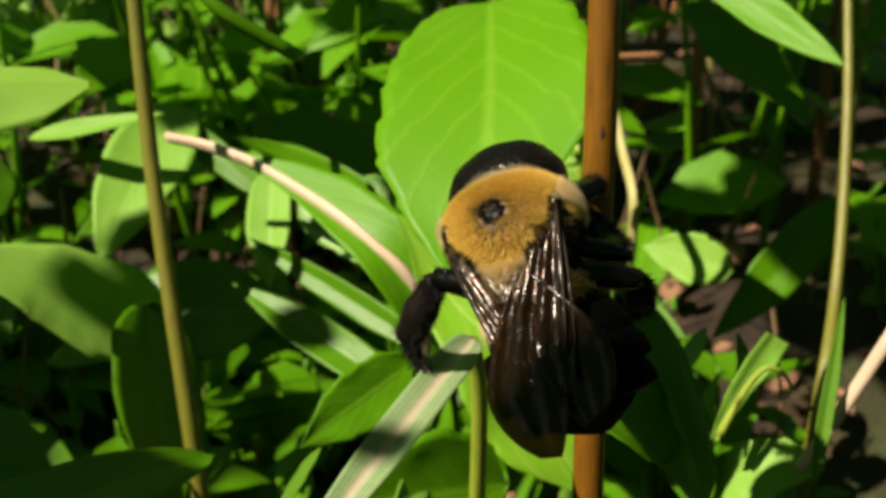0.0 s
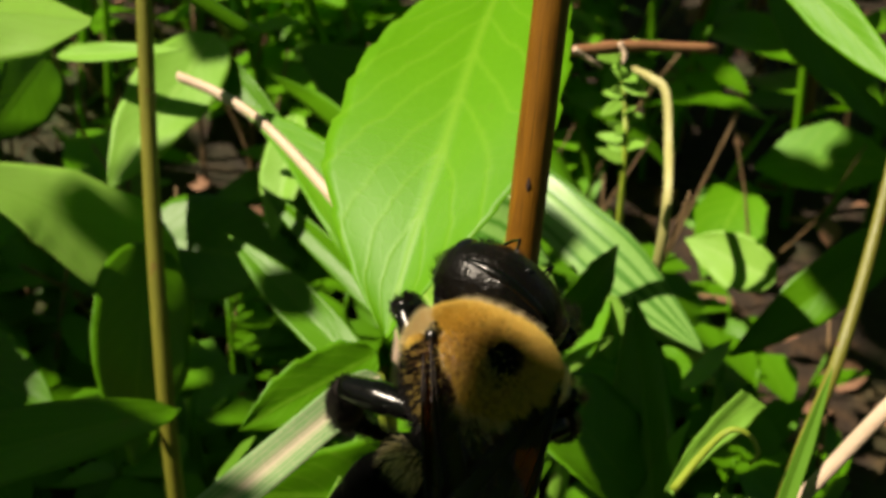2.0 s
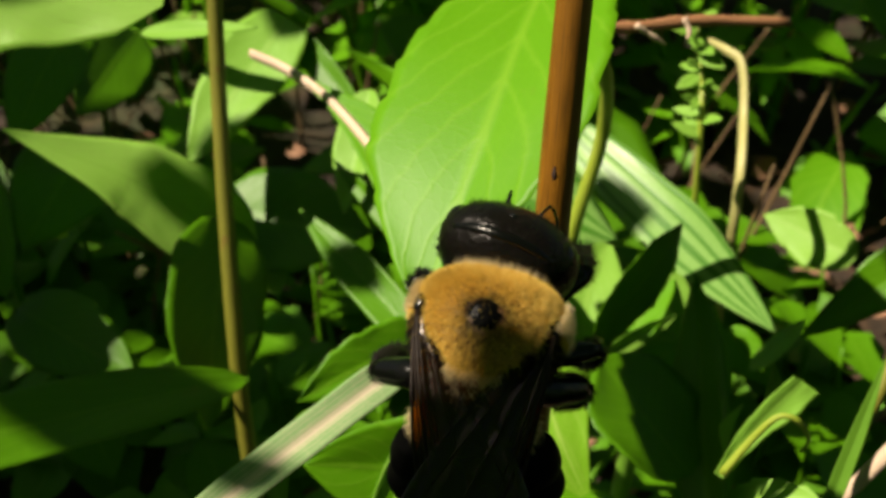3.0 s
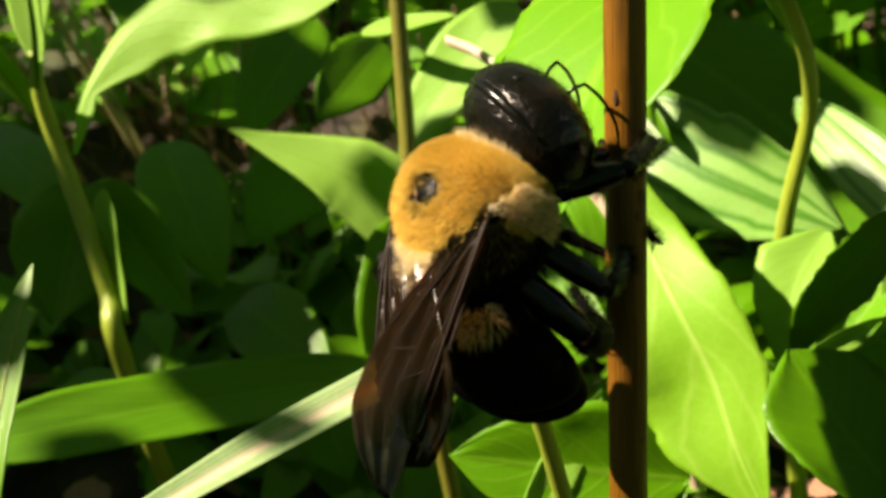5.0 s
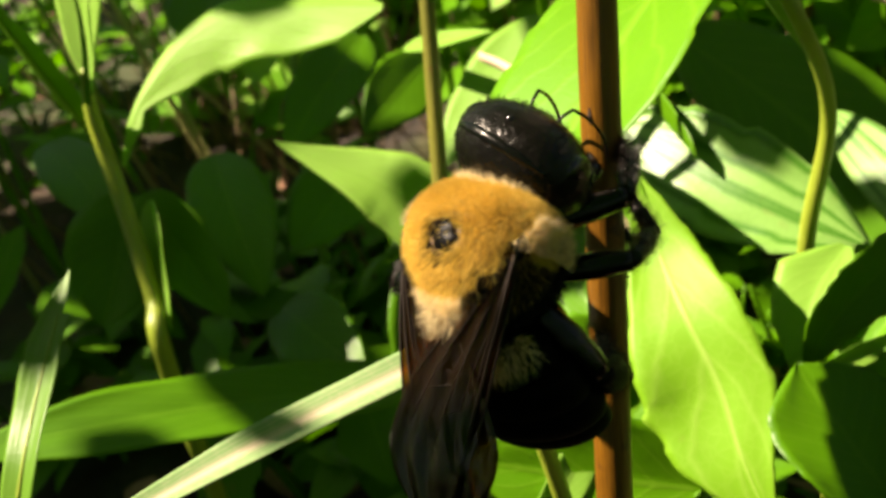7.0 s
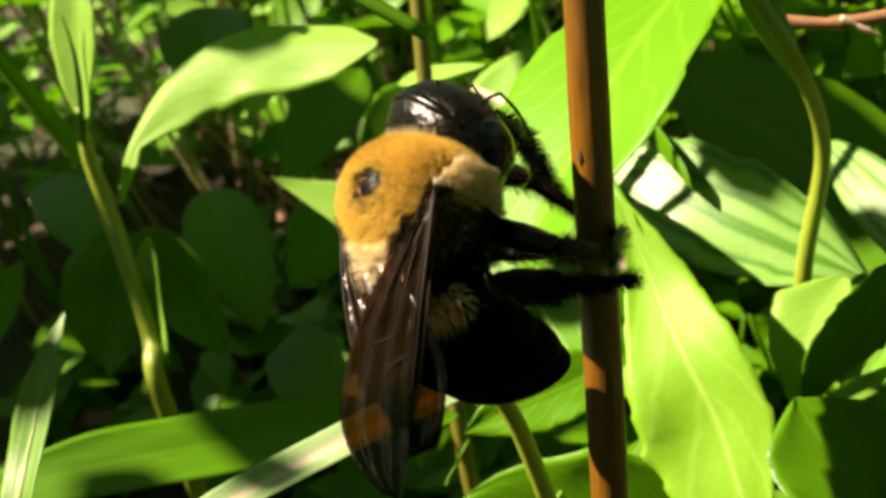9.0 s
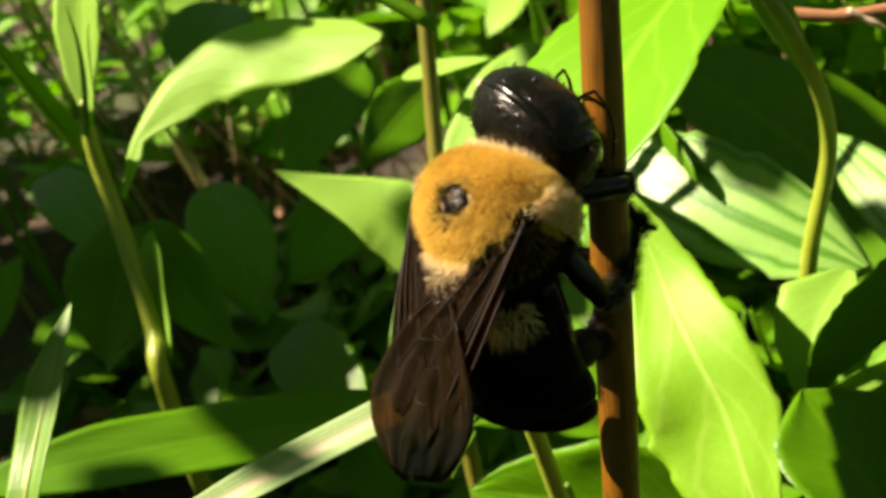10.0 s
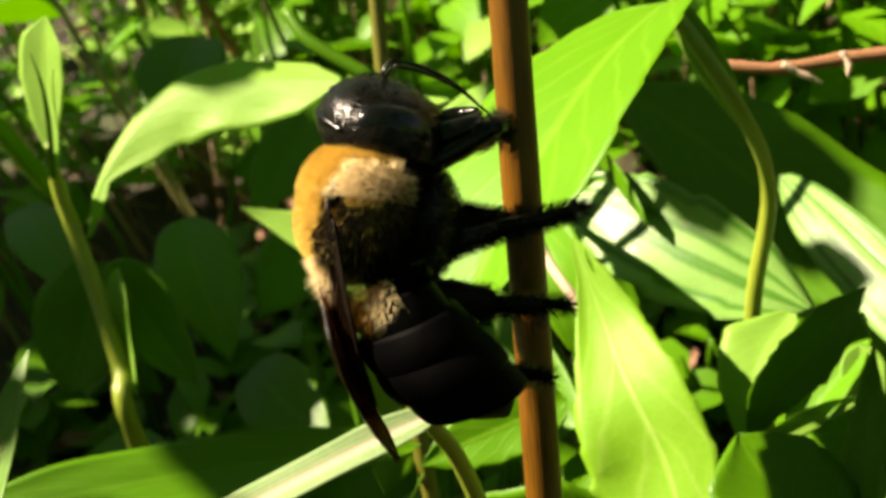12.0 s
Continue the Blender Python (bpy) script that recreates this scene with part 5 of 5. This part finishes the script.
for s in (-1, 1):
    for kind, (coxa, knee, ankle, claw) in LEGS.items():
        rel = [Vector((s * (p[0] - coxa[0]), p[1] - coxa[1], p[2] - coxa[2])) for p in (coxa, knee, ankle, claw)]
        stout = 1.25 if kind == "hind" else 1.0
        leg = part("leg", leg_piece([rel[0], rel[0].lerp(rel[1], 0.5), rel[1]], [0.6 * stout, 0.76 * stout, 0.55 * stout], 0.42, 520), SHELL, bee, "bristly black leg")
        part("tibia", leg_piece([rel[1], rel[1].lerp(rel[2], 0.5), rel[2]], [0.5 * stout, 0.95 * stout, 0.75 * stout] if kind == "hind" else [0.45, 0.66, 0.5], 0.8, 1800 if kind != "fore" else 600), FUR_BLACK if kind == "hind" else SHELL_DULL, leg)
        step = [rel[2], rel[2].lerp(rel[3], 0.35), rel[2].lerp(rel[3], 0.7), rel[3]]
        part("tarsus", leg_piece(step, [0.46 * stout, 0.42 * stout, 0.3, 0.18], 0.75, 1000), SHELL_DULL, leg)
        for c in (-1, 1):
            tip = rel[3] + Vector((0.25 * c, 0.2, -0.35))
            part("claw", tube([mm(*rel[3]), mm(*(rel[3].lerp(tip, 0.6) + Vector((0.1 * c, 0, 0)))), mm(*tip)], [0.09 * MM, 0.08 * MM, 0.02 * MM], sides=6, steps=3), SHELL, leg)
        leg.location = mm(s * coxa[0], coxa[1], coxa[2])
        legs[(kind, s)] = leg

# ---- movement ----


def motions():
    walk(bee, [
        (0.0, pose(0.00433, 0.06014, 0.08624, 35.88, -24.64, -11.87)),
        (0.5, pose(0.00519, 0.06153, 0.08566, 36.33, -8.98, -17.38)),
        (1.0, pose(0.00623, 0.05851, 0.08714, 39.51, -7.52, -11.52)),
        (1.5, pose(0.00765, 0.05715, 0.08582, 32.24, 9.38, -6.75)),
        (2.0, pose(0.01036, 0.05633, 0.08515, 25.59, 23.72, 3.70)),
        (2.5, pose(0.01025, 0.05595, 0.08490, 30.39, 21.89, 5.49)),
        (3.0, pose(0.00999, 0.05741, 0.08646, 29.02, 4.12, 2.37)),
        (3.5, pose(0.01059, 0.05852, 0.08548, 47.30, -6.76, -6.17)),
        (5.5, pose(0.00614, 0.06181, 0.08665, 38.64, -2.83, -21.14)),
        (6.0, pose(0.00775, 0.06069, 0.08473, 39.14, -1.79, -3.75)),
        (6.5, pose(0.00901, 0.06097, 0.08556, 41.88, -5.74, -8.41)),
        (7.0, pose(0.00999, 0.06038, 0.08612, 43.11, -0.85, -4.52)),
        (9.0, pose(0.00652, 0.06169, 0.09024, 39.35, -9.73, -4.42)),
        (9.5, pose(0.00673, 0.06165, 0.08953, 37.96, -4.81, -8.65)),
        (10.0, pose(0.00925, 0.06264, 0.08840, 42.09, 1.85, -6.45)),
        (10.5, pose(0.00909, 0.06211, 0.08850, 39.33, -1.34, -4.57)),
        (11.0, pose(0.01132, 0.06352, 0.08930, 44.67, -2.81, 7.13)),
        (11.5, pose(0.00897, 0.06305, 0.09228, 46.52, -8.12, -15.20)),
        (12.0, pose(0.00825, 0.06250, 0.09360, 62.59, -26.11, -36.41)),
    ])
    # head, abdomen and wings on the bee: seconds, then degrees
    walk(head, [(t, pose(*(HEAD_AT + mm(*HEAD_SHIFTS.get(t, (0, 0, 0)))), *turn)) for t, *turn in HEAD_TURNS])
    walk(abdomen, [(t, pose(*ABDOMEN_AT, *turn)) for t, *turn in ABDOMEN_TURNS])
    for wing, s, kind in wings:
        at = mm(3.6 * s, 0.0 if kind == "forewing" else -0.8, 2.25 if kind == "forewing" else 1.85)
        walk(wing, [(t, pose(*at, pitch - (4 if kind == "hindwing" else 0), roll * s, (spread + (4 if kind == "hindwing" else 0)) * s + swing)) for t, pitch, roll, spread, swing in WING_TURNS])
    for (kind, s), leg in legs.items():
        walk(leg, [(t, pose(*leg.location, *turn)) for t, *turn in LEG_TURNS.get((kind, s), [(0.0, 0, 0, 0), (12.0, 0, 0, 0)])])


# millimetres by which the head is stretched or tucked in
HEAD_SHIFTS = {0.0: (-1, -0.5, -1.5), 0.5: (-0.5, -0.25, -0.75), 9.0: (-0.1, -1.1, -0.2), 9.5: (0, -0.7, -0.1), 11.5: (-1, -0.8, 0.9), 12.0: (-0.2, -1.0, 0.5)}
# degrees of each part on the bee
HEAD_TURNS = [(0.0, -94, 0, 0), (0.5, -60, 0, -8), (1.0, -25, 0, -14), (1.5, -5, 0, -18), (2.0, 4, 0, -16), (2.5, 1, 0, -14), (3.0, -2, 0, -11), (3.5, -20, 0, -8), (5.5, -14, 8, -18), (6.0, -12, 7, -17), (6.5, -12, 7, -18), (7.0, -11, 7, -18), (9.0, -27, 0, -16), (9.5, -20, 0, -18), (10.0, -24, 4, -21), (10.5, -8, 8, -24), (11.0, -9, 5, -21), (11.5, -8, 3, -18), (12.0, -15, 0, -15)]
ABDOMEN_TURNS = [(0.0, 20, 0, 13), (0.5, 36, 0, 14), (1.0, 36, 0, 8), (1.5, 44, 0, 18), (2.0, 48, 0, 14), (2.5, 42, 0, 6), (3.0, 46, 0, 9), (3.5, 30, 0, -6), (5.5, 54, 0, 0), (6.0, 54, 0, 0), (6.5, 51, 0, 0), (7.0, 49, 0, 0), (9.0, 56, 0, 0), (9.5, 54, 0, 0), (10.0, 40, 0, 0), (10.5, 46, 0, 0), (11.0, 38, 0, 0), (11.5, 38, 0, 0), (12.0, 30, 0, 0)]
WING_TURNS = [(0.0, 12, 9, -14, 8), (0.5, 9, 9, -12, 6), (1.0, 8, 9, -12, 2), (1.5, 8, 9, -12, 8), (2.0, 8, 9, -12, 12), (2.5, 6, 9, -15, 8), (3.0, 8, 9, -12, 6), (3.5, 8, 9, -12, 2), (5.5, 11, 9, -11, 16), (6.0, 13, 9, -11, 8), (6.5, 13, 9, -11, 8), (7.0, 13, 9, -11, 7), (9.0, 11, 9, -11, 15), (9.5, 10, 9, -11, 16), (10.0, 9, 9, -12, 2), (10.5, 12, 9, -11, 9), (11.0, 12, 9, -11, 6), (11.5, 13, 12, -11, 12), (12.0, 24, 26, -9, 0)]
LEG_TURNS = {
    ("hind", -1): [(0.0, -37, 4, -59), (0.5, -29, -5, -44), (1.0, -20, 5, -41), (1.5, 5, 2, -41), (2.0, 32, -10, -28), (2.5, 54, -26, -7), (3.0, 49, 3, -6), (3.5, 24, 33, 3), (5.5, 38, 46, 25), (6.0, 21, 35, -7), (6.5, 33, 45, -4), (7.0, 33, 38, -5), (9.0, 5, -22, -23), (11.5, 5, -22, -23), (12.0, -16, -4, 10)],
    ("mid", -1): [(0.0, 8, 17, -27), (1.0, 19, 16, -16), (1.5, 29, 13, -29), (2.0, 43, 11, -33), (2.5, 40, 4, -31), (3.0, 28, 20, -32), (3.5, -2, 30, -23), (5.5, 14, -12, -18), (11.5, 7, -20, 3), (12.0, 9, -3, 4)],
    ("fore", -1): [(0.0, 0, -31, -13), (1.5, 10, 16, -33), (2.0, 27, 15, -28), (2.5, 21, 7, -32), (3.0, 6, 18, -27), (3.5, -2, -13, -27), (5.5, -4, -20, -16), (11.5, -4, -20, -16), (11.8, -35, -2, -15), (12.0, -95, -9, -30)],
    ("mid", 1): [(0.0, 33, 28, -33), (0.5, 56, 21, -7), (1.0, 50, 12, -1), (1.5, 68, -21, 8), (2.0, 33, -37, 11), (2.5, 30, -38, 16), (3.0, 24, -4, 9), (3.5, -2, 31, -6), (5.5, 29, 29, -30), (6.0, 42, 22, -29), (6.5, 20, 36, -44), (7.0, 43, 11, 2), (9.0, 21, -3, -23), (9.25, 16, 21, -75), (9.5, -9, 30, -137), (9.75, 0, 30, -97), (10.0, 7, 24, -58), (10.5, 17, 26, -41), (11.0, 34, 18, 2), (11.5, 41, 22, 31), (11.67, 7, 37, -36), (11.83, -21, 15, -100), (12.0, -17, -17, -150)],
    ("fore", 1): [(0.0, 14, 16, -4), (2.5, 33, -32, 4), (3.0, 27, -13, 11), (3.5, 21, 20, -2), (5.5, 26, 15, 9), (6.0, 30, 15, -10), (6.5, 24, 26, -3), (7.0, 29, 28, -1), (8.0, 25, 5, 36), (9.0, 7, -10, 76), (9.5, 0, 0, 87), (9.75, 6, 17, 46), (10.0, -1, 33, 2), (10.5, 35, 19, 0), (11.0, 33, 34, -12), (11.5, 32, 24, 13), (12.0, 18, 60, 21)],
    ("hind", 1): [(0.0, 33, 11, 11), (1.0, 33, 11, 11), (1.5, 34, -13, 33), (2.0, 28, -33, 47), (2.5, 25, -33, 38), (3.0, 42, 4, 34), (3.5, 24, 38, 10), (5.5, 31, 23, -5), (6.0, 35, 21, -17), (6.5, 17, 20, -19), (7.0, 19, 18, -14), (8.0, 22, 20, -77), (9.0, 21, 23, -141), (9.5, 22, 31, -126), (9.75, 22, 24, -88), (10.0, 17, 18, -52), (10.5, 25, 32, -63), (11.0, 24, 30, -10), (11.25, 14, 22, -63), (11.5, 14, 9, -111), (12.0, 9, -22, -129)],
}
motions()
